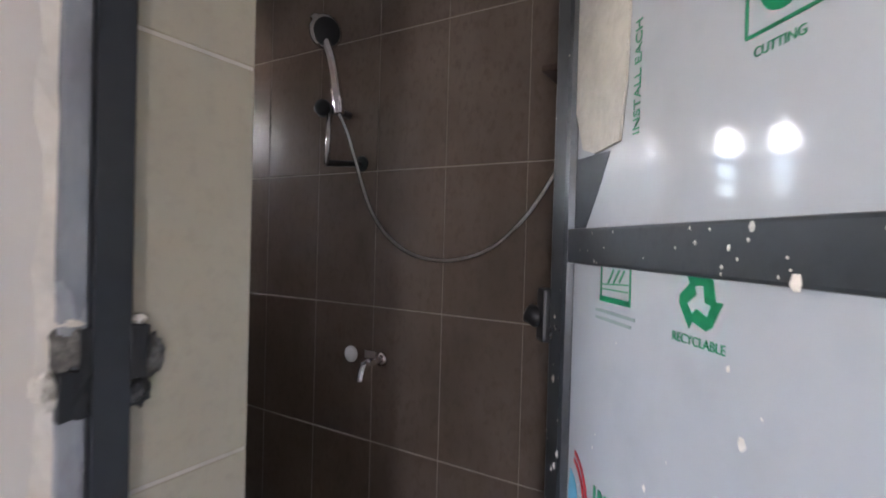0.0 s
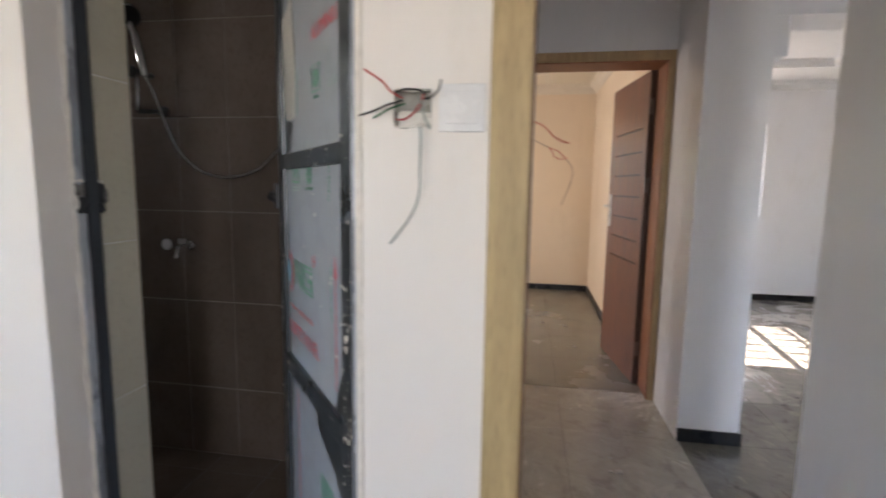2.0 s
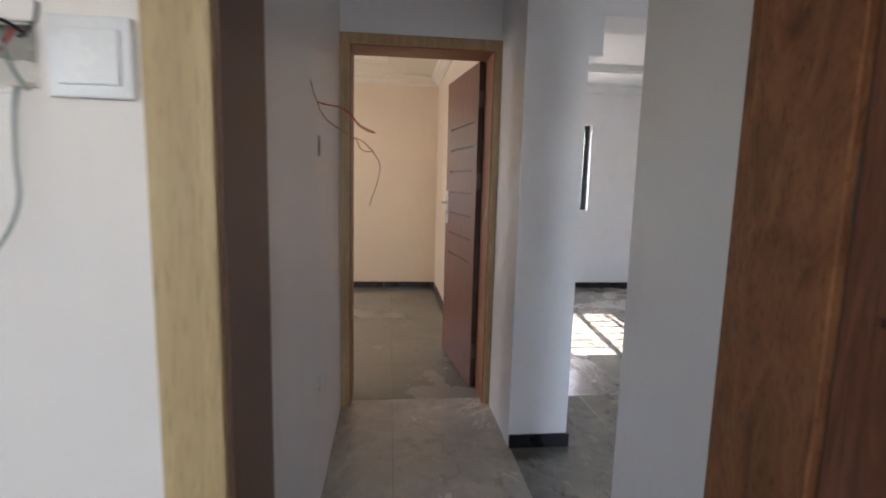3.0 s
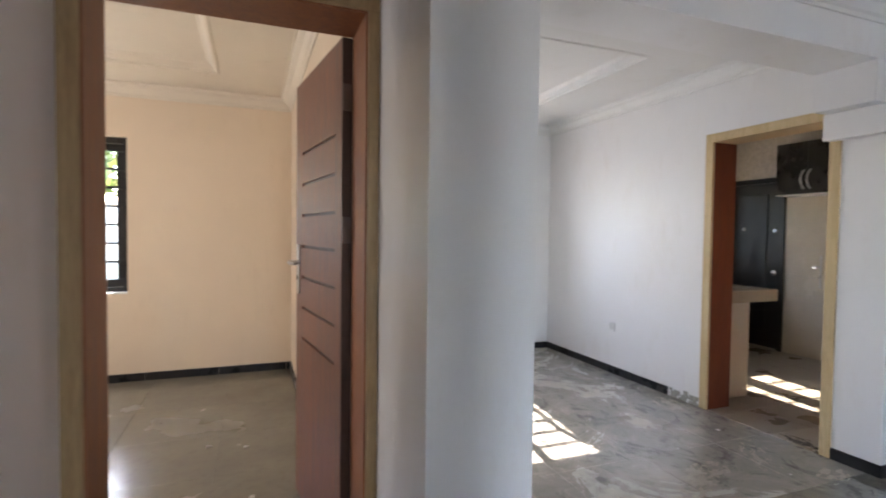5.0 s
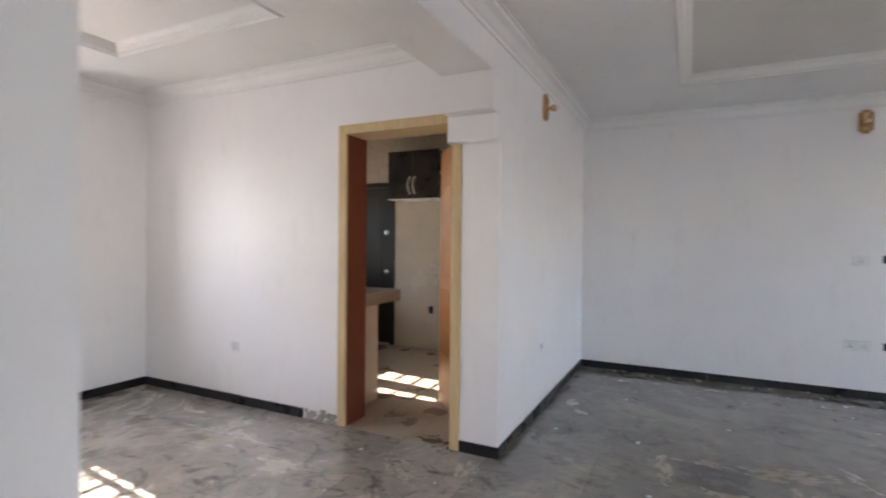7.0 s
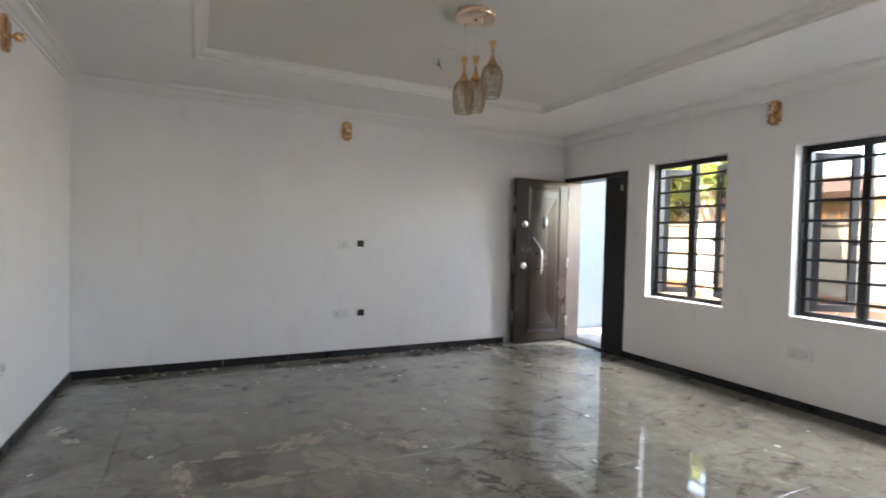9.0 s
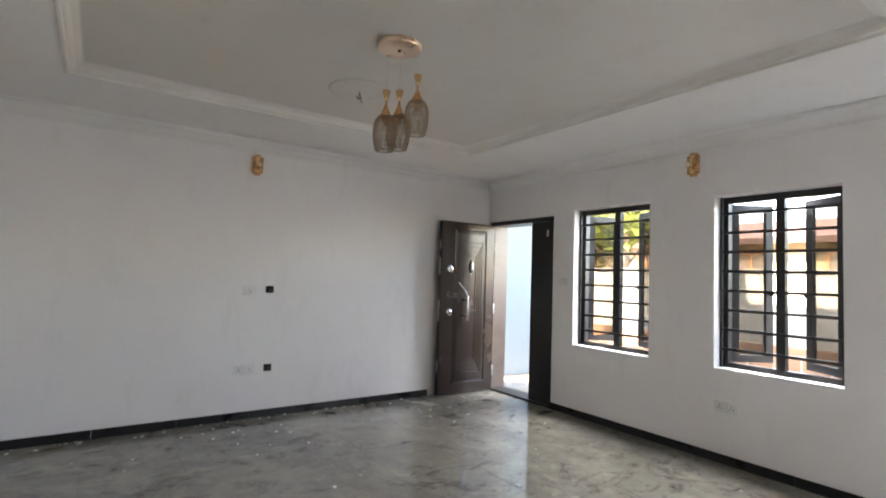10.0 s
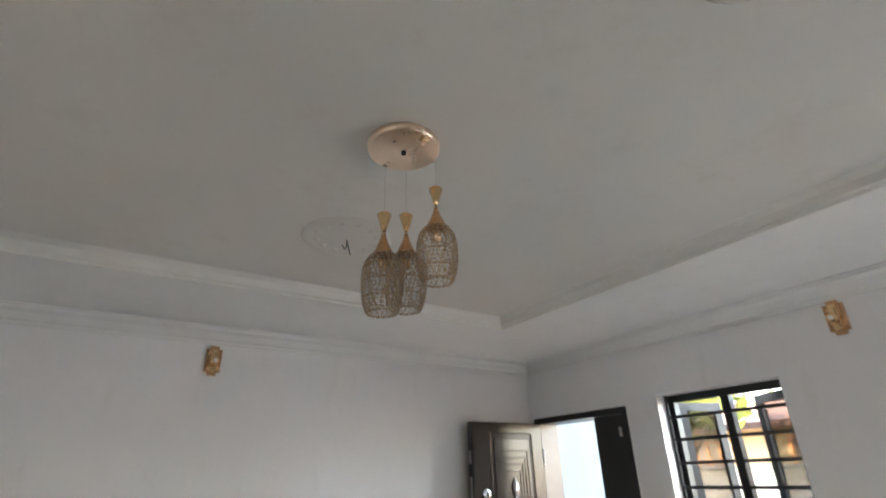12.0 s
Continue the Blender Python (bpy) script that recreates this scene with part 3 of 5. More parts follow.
# ---- windows ----
def barred_window(name, m, w, z0, z1, bars, open_l, open_r, label, depth=0.10, post=0.03, step=0.0, first=0.0, glazing=M_GLASS):
    """A black casement window with a welded bar guard. Local x runs along the wall, y outwards, the inner wall face is y = 0."""
    wd = thing(name, m, label, "window", kind="structure")
    h, f = w / 2, 0.05
    part("window_frame", boxes((-h, -h + f, depth, depth + 0.06, z0, z1), (h - f, h, depth, depth + 0.06, z0, z1), (-h + f, h - f, depth, depth + 0.06, z0, z0 + f),
                               (-h + f, h - f, depth, depth + 0.06, z1 - f, z1)), M_ALUB, wd)
    part("mullion", boxes((-post, post, depth + 0.002, depth + 0.058, z0 + f, z1 - f)), M_ALUB, wd)
    part("window_sill", rbox(0.004, -h, h, 0.004, depth - 0.002, z0 + 0.001, z0 + 0.012), M_CORN, wd, "white plastered sill")
    guard = part("guard", boxes((-h + 0.004, -h + 0.022, depth - 0.04, depth - 0.022, z0 + 0.012, z1 - 0.002), (h - 0.022, h - 0.004, depth - 0.04, depth - 0.022, z0 + 0.012, z1 - 0.002)), M_ALUB, wd, "black steel burglar guard")
    step = step or (z1 - z0) / (bars + 0.45)
    first = first or step * 0.72
    for i in range(bars):
        z = z1 - first - step * i
        part("bar", boxes((-h + 0.022, h - 0.022, depth - 0.04, depth - 0.026, z - 0.011, z + 0.011)), M_ALUB, guard)
    sw = h - f - post - 0.002
    for side, ang in ((-1, open_l), (1, open_r)):
        s = new("casement")
        s.parent = wd
        s.matrix_basis = pose(side * (h - f), depth + 0.062, 0, 0, 0, side * -ang)
        tagged(s, "black casement standing open")
        a, b = (0.0, sw) if side < 0 else (-sw, 0.0)
        c = 0.058
        part("sash", boxes((a, a + c, 0, 0.035, z0 + f, z1 - f), (b - c, b, 0, 0.035, z0 + f, z1 - f), (a + c, b - c, 0, 0.035, z0 + f, z0 + f + c), (a + c, b - c, 0, 0.035, z1 - f - c, z1 - f)), M_ALUB, s)
        g = part("pane", boxes((a + c - 0.004, b - c + 0.004, 0.014, 0.019, z0 + f + c - 0.004, z1 - f - c + 0.004)), glazing, s)
        g.visible_shadow = False
        e = b - 0.025 if side < 0 else a + 0.025
        part("catch", rbox(0.003, e - 0.008, e + 0.008, -0.035, 0.0, (z0 + z1) / 2 - 0.1, (z0 + z1) / 2 - 0.06), M_ALUB, s)
    return wd


barred_window("window_1", pose((W1[0] + W1[1]) / 2, YW, 0, 0, 0, 180), W1[1] - W1[0], W1[2], W1[3], 8, 68, 30, "black aluminium window, casements open, behind steel bars", 0.13, step=0.1555, first=W1[3] - 1.962)
barred_window("window_2", pose((W2[0] + W2[1]) / 2, YW, 0, 0, 0, 180), W2[1] - W2[0], W2[2], W2[3], 8, 57, 31, "black aluminium window, casements open, behind steel bars", 0.13, step=0.1555, first=W2[3] - 1.962)
barred_window("window_3", pose((DWIN[0] + DWIN[1]) / 2, YF, 0), DWIN[1] - DWIN[0], DWIN[2], DWIN[3], 7, 80, 80, "black aluminium dining room window behind steel bars", glazing=M_CLEAR)
barred_window("window_4", pose((BWIN[0] + BWIN[1]) / 2, YF, 0), BWIN[1] - BWIN[0], BWIN[2], BWIN[3], 8, 0, 0, "black aluminium bedroom window behind steel bars", glazing=M_CLEAR)
barred_window("window_5", pose((KWIN[0] + KWIN[1]) / 2, YF, 0), KWIN[1] - KWIN[0], KWIN[2], KWIN[3], 6, 86, 86, "black aluminium kitchen window behind steel bars", post=0.11, glazing=M_CLEAR)
barred_window("window_6", pose(-2.17, 0.84, 0, 0, 0, 90), 0.52, 1.55, 2.09, 5, 0, 0, "small black aluminium bathroom window behind steel bars", 0.08, 0.02, glazing=M_CLEAR)

# ---- entrance door ----
ed = thing("door_4", pose(0, YW, 0), "bronze steel security entrance door standing open", "door", kind="structure")
part("frame", boxes((ED[0], ED[0] + 0.05, -0.228, 0.012, 0, ED[3]), (ED[1] - 0.05, ED[1], -0.228, 0.012, 0, ED[3]), (ED[0] + 0.05, ED[1] - 0.05, -0.228, 0.012, ED[3] - 0.05, ED[3])), M_STDARK, ed, "black steel door frame")
part("jamb_lining", boxes((ED[1] - 0.056, ED[1] - 0.05, -0.226, -0.01, 0.02, ED[3] - 0.05)), M_LINING, ed, "bronze lining of the jamb")
part("threshold", rbox(0.004, ED[0] + 0.05, ED[1] - 0.05, -0.228, 0.008, 0.0, 0.022), M_STDARK, ed, "black steel threshold")
side_leaf = part("side_leaf", rbox(0.004, ED[0] + 0.052, 6.115, -0.075, -0.005, 0.024, ED[3] - 0.052), M_STDARK, ed, "closed narrow black side leaf")
part("bolt", rbox(0.003, ED[0] + 0.075, ED[0] + 0.095, -0.006, 0.008, 1.86, 1.93), M_STEEL, side_leaf, "steel bolt")
lf = new("main_leaf")
lf.parent = ed
lf.matrix_basis = pose(6.795, 0.03, 0, 0, 0, 90.5)
tagged(lf, "bronze pressed steel door leaf")
LW, LH = 0.79, 2.03
part("slab", rbox(0.006, 0.0, LW, 0.0, 0.068, 0.022, LH), M_STDOOR, lf)
part("edge", boxes((LW, LW + 0.004, 0.004, 0.064, 0.03, LH - 0.01)), M_STDARK, lf, "black lock edge")


def face_frame(x0, x1, z0, z1, r, y, h):
    """A rounded bead of width r and height h round a rectangle on the face at y."""
    section = [(r * (0.5 - 0.5 * math.cos(math.pi * i / 6)), h * math.sin(math.pi * i / 6)) for i in range(7)]
    return moved(extrude_loop(rect(x0, x1, z0, z1), section), Matrix(((1, 0, 0, 0), (0, 0, 1, y), (0, 1, 0, 0), (0, 0, 0, 1))))


part("moulding", face_frame(0.123, 0.614, 0.13, 1.945, 0.016, 0.066, 0.010), M_STDOOR, lf)
part("moulding", face_frame(0.145, 0.592, 0.155, 1.92, 0.010, 0.066, 0.006), M_STDOOR, lf)
# Shadow beside the panel, put in as a thin near-black strip.
part("shadow_groove", boxes((0.158, 0.168, 0.0672, 0.0690, 0.17, 1.905)), M_STDARK, lf, "dark strip for the shadow beside the panel")
part("panel", rbox(0.008, 0.172, 0.572, 0.064, 0.078, 0.175, 1.90), M_STDOOR, lf)
for k in range(4):
    x, d = 0.20 + 0.032 * k, 0.053 * k
    part("rib", rbox(0.0035, x, x + 0.010, 0.076, 0.085, 0.245 + d, 1.80 - d), M_STDOOR, lf)
    for z in (0.245 + d, 1.79 - d):
        part("rib", rbox(0.0035, x + 0.0105, 0.535, 0.076, 0.085, z, z + 0.011), M_STDOOR, lf)
knocker = part("knocker", moved(lathe([(0.004, 0), (0.026, 0.006), (0.034, 0.012), (0.022, 0.022), (0.012, 0.03), (0.004, 0.031)], 20), pose(0.37, 0.076, 1.50, -90) @ Matrix.Diagonal((1, 2.0, 1, 1))), M_STEEL, lf, "ornate steel door viewer plate", True)
for z in (1.425, 1.575):
    part("finial", moved(lathe([(0.002, 0), (0.011, 0.004), (0.007, 0.012)], 10), pose(0.37, 0.077, z, -90)), M_STEEL, knocker, "", True)
part("bow", tube(curve_through([(0.545, 0.078, 1.315), (0.52, 0.10, 1.275), (0.475, 0.122, 1.21), (0.447, 0.128, 1.15)], 6), 0.006, 8), M_STEEL, lf, "curved bright pull", True)
pull = part("pull", tube(curve_through([(0.447, 0.118, 0.865), (0.445, 0.128, 0.90), (0.444, 0.13, 1.01), (0.445, 0.128, 1.12), (0.447, 0.122, 1.165)], 5), 0.017, 12), M_CHROME, lf, "chrome pull handle", True)
for z in (0.925, 1.11):
    part("post", tube([(0.50, 0.066, z), (0.49, 0.115, z), (0.447, 0.128, z)], 0.013, 8), M_STDARK, pull, "dark handle post")
for z in (0.965, 1.47):
    k = part("lock", moved(lathe([(0.043, 0), (0.043, 0.007), (0.035, 0.014), (0.014, 0.016)], 24), pose(0.672, 0.067, z, -90)), M_CHROME, lf, "round chrome lock rose", True)
    part("key_slot", boxes((0.668, 0.676, 0.083, 0.0845, z - 0.015, z + 0.015)), M_DARK, k)
for z, h in ((0.35, 0.06), (0.98, 0.12), (1.5, 0.1), (1.75, 0.05)):
    part("bolt_hole", boxes((LW + 0.003, LW + 0.006, 0.02, 0.045, z - h, z + h)), M_STEEL, lf, "steel strike in the edge")
for z in (0.25, 1.0, 1.75):
    part("hinge", tube([(-0.006, 0.07, z - 0.06), (-0.006, 0.07, z + 0.06)], 0.009, 10), M_STEEL, lf, "", True)


# ---- writing ----
def lettering(text, size, m, material, parent, name="lettering"):
    """Flat built-in-font letters as a mesh, lying in local x and z, facing -y."""
    c = bpy.data.curves.new(name, 'FONT')
    c.body, c.size, c.align_x, c.extrude = text, size, 'LEFT', 0.0003
    tmp = bpy.data.objects.new(name, c)
    scene.collection.objects.link(tmp)
    bpy.context.view_layer.update()
    me = bpy.data.meshes.new_from_object(tmp.evaluated_get(bpy.context.evaluated_depsgraph_get()))
    bpy.data.objects.remove(tmp)
    me.materials.clear()
    me.materials.append(material)
    ob = new(name, me)
    ob.parent = parent
    ob.matrix_basis = m
    return ob


def poly(points, depth=0.0008):
    """A flat shape in x and z with a hair of thickness towards -y."""
    bm = bmesh.new()
    a = [bm.verts.new((x, 0, z)) for x, z in points]
    b = [bm.verts.new((x, -depth, z)) for x, z in points]
    bm.faces.new(a), bm.faces.new(list(reversed(b)))
    for i in range(len(a)):
        bm.faces.new((a[i], b[i], b[(i + 1) % len(a)], a[(i + 1) % len(a)]))
    bmesh.ops.recalc_face_normals(bm, faces=bm.faces)
    return bm


def polys(rows, y, depth=0.0008):
    bm = bmesh.new()
    for pts in rows:
        q = poly(pts, depth)
        me = bpy.data.meshes.new("tmp")
        q.to_mesh(me)
        q.free()
        bm.from_mesh(me)
        bpy.data.meshes.remove(me)
    return moved(bm, pose(0, y, 0))


def bar2(x0, z0, x1, z1, w):
    d = Vector((x1 - x0, z1 - z0)).normalized() * w / 2
    return [(x0 - d.y, z0 + d.x), (x0 + d.y, z0 - d.x), (x1 + d.y, z1 - d.x), (x1 - d.y, z1 + d.x)]


# ---- bathroom door ----
bf = thing("door_5", pose(0, 0, 0), "dark grey aluminium frame of the bathroom doorway", "door frame", kind="structure")
part("jamb", rbox(0.003, BATHL, BATHL + 0.010, 0.096, 0.1185, 0, 2.06), M_ALUS, bf, "smeared grey aluminium jamb")
part("gasket", boxes((BATHL, BATHL + 0.017, 0.119, 0.1495, 0, 2.06)), M_GASKET, bf, "black rubber seal")
part("jamb", rbox(0.003, BATHR - 0.012, BATHR, 0.086, 0.121, 0, 2.06), M_ALU, bf)
part("jamb_face", rbox(0.002, BATHR - 0.016, BATHR - 0.008, -0.002, 0.085, 0, 2.06), M_ALUS, bf, "smeared grey aluminium jamb")
part("jamb_plaster", rbox(0.003, BATHR - 0.008, BATHR + 0.007, -0.004, 0.084, 0, 2.06), M_SPLASH, bf, "pale plaster filled beside the jamb")
part("gasket", boxes((BATHR - 0.016, BATHR, 0.1215, 0.151, 0, 2.06)), M_GASKET, bf, "black rubber seal")
part("head", rbox(0.003, BATHL, BATHR, 0.086, 0.151, 2.06, 2.10), M_ALU, bf)
for x, s in ((BATHL, 1), (BATHR, -1)):
    re = random.Random(7 + s)
    bm = bmesh.new()
    zs = [0.02 + 0.03 * i for i in range(69)]
    rows = [[bm.verts.new((x + s * 0.0005, 0.098, z)), bm.verts.new((x + s * re.uniform(0.003, 0.008), 0.0955, z)), bm.verts.new((x + s * 0.0006, re.uniform(0.08, 0.091), z))] for z in zs]
    for a, b in zip(rows, rows[1:]):
        for k in (0, 1):
            bm.faces.new((a[k], a[k + 1], b[k + 1], b[k]))
    part("plaster_edge", bm, M_SPLASH, bf, "ragged plaster edge against the frame")


def lump(seed, jitter, *row):
    """A knocked, plaster-caked casting: a rounded block with uneven faces."""
    r = random.Random(seed)
    bm = boxes(row)
    bmesh.ops.subdivide_edges(bm, edges=list(bm.edges), cuts=2, use_grid_fill=True)
    for v in bm.verts:
        v.co += Vector((r.uniform(-0.4, 1), r.uniform(-1, 1), r.uniform(-1, 1))) * jitter
    bmesh.ops.bevel(bm, geom=list(bm.edges), offset=0.0008, segments=1, affect='EDGES')
    return bm


def blob(seed, x, y, z, rx, ry, rz, rough=0.35):
    """An uneven crust of mortar: a ball pushed in and out by noise."""
    bm = bmesh.new()
    bmesh.ops.create_icosphere(bm, subdivisions=3, radius=1.0)
    for v in bm.verts:
        k = 1.0 + rough * noise.fractal(v.co * 1.6 + Vector((seed, seed * 0.7, 0)), 0.8, 2.1, 4)
        v.co = Vector((x + rx * v.co.x * k, y + ry * v.co.y * k, z + rz * v.co.z * k))
    return bm


lk = part("strike_lock", lump(3, 0.0022, BATHL + 0.006, BATHL + 0.0145, 0.095, 0.1195, 1.243, 1.283), M_ALUB, bf, "black mortise lock caked with plaster")
part("lock_case", blob(4, BATHL + 0.009, 0.104, 1.300, 0.006, 0.013, 0.020, 0.5), M_CAKED, lk, "plaster-caked lock case")
part("lock_rib", lump(6, 0.0016, BATHL + 0.007, BATHL + 0.0155, 0.110, 0.1195, 1.276, 1.317), M_ALUB, lk)
part("splash", blob(5, BATHL + 0.008, 0.106, 1.322, 0.003, 0.012, 0.004), M_SPLASH, lk)
part("splash", blob(9, BATHL + 0.011, 0.094, 1.262, 0.003, 0.009, 0.008, 0.6), M_SPLASH, lk)
part("knob", blob(7, BATHL + 0.012, 0.086, 1.272, 0.006, 0.008, 0.012, 0.5), M_SPLASH, lk, "plaster-caked knob")
part("latch", lump(8, 0.0024, BATHL + 0.009, BATHL + 0.018, 0.1505, 0.164, 1.268, 1.316), M_ALUB, lk, "black latch case")
part("latch_cap", blob(10, BATHL + 0.012, 0.158, 1.320, 0.004, 0.007, 0.005), M_SPLASH, lk)
part("latch_tongue", blob(11, BATHL + 0.013, 0.159, 1.254, 0.006, 0.009, 0.013, 0.5), M_ALUB, lk)
part("latch_wing", blob(12, BATHL + 0.011, 0.170, 1.284, 0.005, 0.012, 0.018, 0.5), M_CAKED, lk, "plaster-caked latch wing")

UX = (0.632, -0.775)
leaf_m = Matrix(((UX[0], -UX[1], 0, 0.1185), (UX[1], UX[0], 0, 0.1775), (0, 0, 1, 0), (0, 0, 0, 1)))
bd = thing("door_leaf_bathroom", leaf_m, "open grey aluminium bathroom door, panels still in printed white protective film", "door", kind="structure")
part("stile", rbox(0.012, -0.70, -0.628, 0.0, 0.045, 0.01, 2.05), M_ALU, bd)
part("stile", rbox(0.004, 0.0, 0.075, 0.0, 0.045, 0.01, 2.05), M_ALU, bd)
for z0, z1 in ((0.01, 0.09), (0.655, 0.722), (1.372, 1.424), (1.98, 2.05)):
    part("rail", rbox(0.004, -0.628, 0.0, 0.001, 0.044, z0, z1), M_ALU, bd)
pans = [part("panel", boxes((-0.628, 0.0, 0.014, 0.022, z0, z1)), M_FILM, bd, "composite panel under white protective film") for z0, z1 in ((0.09, 0.655), (0.722, 1.372), (1.424, 1.98))]
low, mid, top = pans
part("catch", rbox(0.006, -0.725, -0.69, -0.012, 0.03, 1.235, 1.325), M_ALUB, bd, "black door catch")
part("catch_knob", moved(lathe([(0.014, 0), (0.019, 0.012), (0.016, 0.032), (0.006, 0.036)], 12), pose(-0.715, 0.0, 1.27, 70, 0, -30)), M_ALUB, bd, "black turn knob", True)
FY = 0.0135
# upper panel print
part("square_mark", polys([bar2(-0.281, 1.576, -0.203, 1.576, 0.003), bar2(-0.281, 1.645, -0.203, 1.645, 0.003), bar2(-0.281, 1.576, -0.281, 1.645, 0.003), bar2(-0.203, 1.576, -0.203, 1.645, 0.003)], FY), M_GREEN, top, "green printed square")
ring = [[(-0.243 + r * math.cos(2 * math.pi * i / 28), 1.611 + 1.05 * r * math.sin(2 * math.pi * i / 28)) for i in range(28)] for r in (0.024, 0.007)]
part("disc_mark", polys([ring[0]], FY), M_GREEN, top, "green printed disc")
part("disc_eye", polys([ring[1]], FY - 0.0012), M_FILM, top)
lettering("CUTTING", 0.0118, pose(-0.272, FY - 0.0005, 1.557, 90), M_GREEN, top)
lettering("INSTALL EACH", 0.021, pose(-0.449, FY - 0.0005, 1.532, 90, -90, 0), M_GREEN, top)
lettering("ALUMINIU", 0.052, pose(-0.285, FY - 0.0005, 1.715, 90), M_REDP, top)
part("red_line", polys([bar2(-0.51, 1.70, -0.51, 1.97, 0.004)], FY), M_REDP, top)
part("square_mark", polys([bar2(-0.125, 1.572, -0.043, 1.572, 0.005), bar2(-0.125, 1.582, -0.043, 1.582, 0.004), bar2(-0.118, 1.60, -0.118, 1.66, 0.0015), bar2(-0.048, 1.60, -0.048, 1.66, 0.0015)], FY), M_GREYP, top, "faint green print")
part("tape", moved(poly([(-0.628, 1.60), (-0.628, 1.86), (-0.50, 1.90), (-0.472, 1.74), (-0.478, 1.60), (-0.49, 1.532), (-0.56, 1.528), (-0.60, 1.54)], 0.003), pose(0, 0.0125, 0)), M_TAPE, top, "crumpled yellowed tape")
part("bare_patch", polys([[(-0.628, 1.424), (-0.628, 1.53), (-0.52, 1.525), (-0.548, 1.48), (-0.59, 1.424)]], FY), M_ALU, top, "bare grey patch where the film is torn")
# middle panel print
for k in range(3):
    a = 2 * math.pi * k / 3 + math.pi / 2
    c, s = math.cos(a), math.sin(a)
    pts = [(-0.026, 0.012), (-0.004, 0.026), (0.004, 0.026), (0.02, 0.008), (0.006, 0.004), (-0.003, 0.016), (-0.016, 0.006)]
    part("arrow_mark", polys([[(-0.330 + 1.15 * (c * x - s * z), 1.348 + 1.05 * (s * x + c * z)) for x, z in pts]], FY), M_GREEN, mid, "green recycling arrow")
lettering("RECYCLABLE", 0.0135, pose(-0.371, FY - 0.0005, 1.305, 90), M_GREEN, mid)
part("hand_mark", polys([bar2(-0.537, 1.329, -0.456, 1.329, 0.007), bar2(-0.534, 1.329, -0.534, 1.372, 0.003), bar2(-0.458, 1.329, -0.458, 1.372, 0.003), bar2(-0.53, 1.348, -0.463, 1.352, 0.002), bar2(-0.53, 1.342, -0.463, 1.343, 0.002),
                          bar2(-0.515, 1.35, -0.50, 1.369, 0.003), bar2(-0.50, 1.352, -0.485, 1.369, 0.003), bar2(-0.485, 1.354, -0.472, 1.369, 0.003)], FY), M_GREEN, mid, "green printed hand symbol")
for z in (1.312, 1.302):
    part("small_print", polys([bar2(-0.548, z, -0.445 - 0.008 * (z < 1.31), z, 0.0042)], FY), M_GREYP, mid, "unreadable small print")
lettering("PLEASE TEAR", 0.0215, pose(-0.124, FY - 0.0005, 1.278, 90, -90, 0), M_GREEN, mid)
lettering("AFTER INSTALLATION", 0.0155, pose(-0.116, FY - 0.0005, 0.955, 90, -90, 0), M_GREEN, mid)
part("print_line", polys([bar2(-0.121, 0.80, -0.121, 0.945, 0.006)], FY), M_GREYP, mid, "unreadable small print")
part("arrow_head", polys([[(-0.100, 1.078), (-0.085, 1.137), (-0.070, 1.078), (-0.085, 1.088)]], FY), M_REDP, mid, "red printed arrow")
part("arrow_shaft", polys([bar2(-0.085, 0.775, -0.085, 1.088, 0.007)], FY), M_REDP, mid)
logo = []
for o in (0.0, 0.014):
    logo += [bar2(-0.535 + o, 0.985, -0.535 + o, 1.072, 0.006), bar2(-0.52 + o, 1.072, -0.455 + o * 0.4, 0.985, 0.006), bar2(-0.455 + o, 0.985, -0.455 + o, 1.072, 0.006)]
    logo += [bar2(-0.418 + o * 0.5, 0.985 + o, -0.418 + o * 0.5, 1.068 - o, 0.006), bar2(-0.418, 1.068 - o, -0.315, 1.068 - o, 0.006), bar2(-0.418, 0.985 + o, -0.312, 0.985 + o, 0.006), bar2(-0.318 - o * 0.5, 0.985 + o, -0.318 - o * 0.5, 1.03, 0.006), bar2(-0.37, 1.03 - o * 0.5, -0.315, 1.03 - o * 0.5, 0.006)]
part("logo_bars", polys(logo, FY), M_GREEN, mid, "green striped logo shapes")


def arc(cx, cz, r0, r1, a0, a1, n=18):
    A = [radians(a0 + (a1 - a0) * i / n) for i in range(n + 1)]
    return [(cx + r1 * math.cos(a), cz + 1.25 * r1 * math.sin(a)) for a in A] + [(cx + r0 * math.cos(a), cz + 1.25 * r0 * math.sin(a)) for a in reversed(A)]


for r, mt in ((0.060, M_REDP), (0.050, M_REDP)):
    part("logo_arc", polys([arc(-0.615, 1.02, r - 0.0055, r, -78, 78)], FY), mt, mid, "red printed arc")
part("logo_disc", polys([arc(-0.622, 1.02, 0.0, 0.032, -80, 80)], FY), M_BLUEP, mid, "blue printed disc")
part("mark_ring", polys([arc(-0.292, 1.097, 0.0125, 0.0145, 0, 359)], FY), M_REDP, mid, "small red ring")
lettering("R", 0.02, pose(-0.298, FY - 0.0005, 1.090, 90), M_REDP, mid)
part("red_line", polys([bar2(-0.62, 0.905, -0.312, 0.905, 0.0035), bar2(-0.62, 0.897, -0.312, 0.897, 0.0025)], FY), M_REDP, mid)
lettering("OSITE PANEL", 0.064, pose(-0.627, FY - 0.0005, 0.805, 90), M_REDP, mid)
part("peeled_corner", polys([[(0.0, 0.722), (-0.09, 0.722), (-0.075, 0.775), (-0.03, 0.85), (0.0, 0.93)]], FY), M_ALU, mid, "bare grey corner where the film is torn")
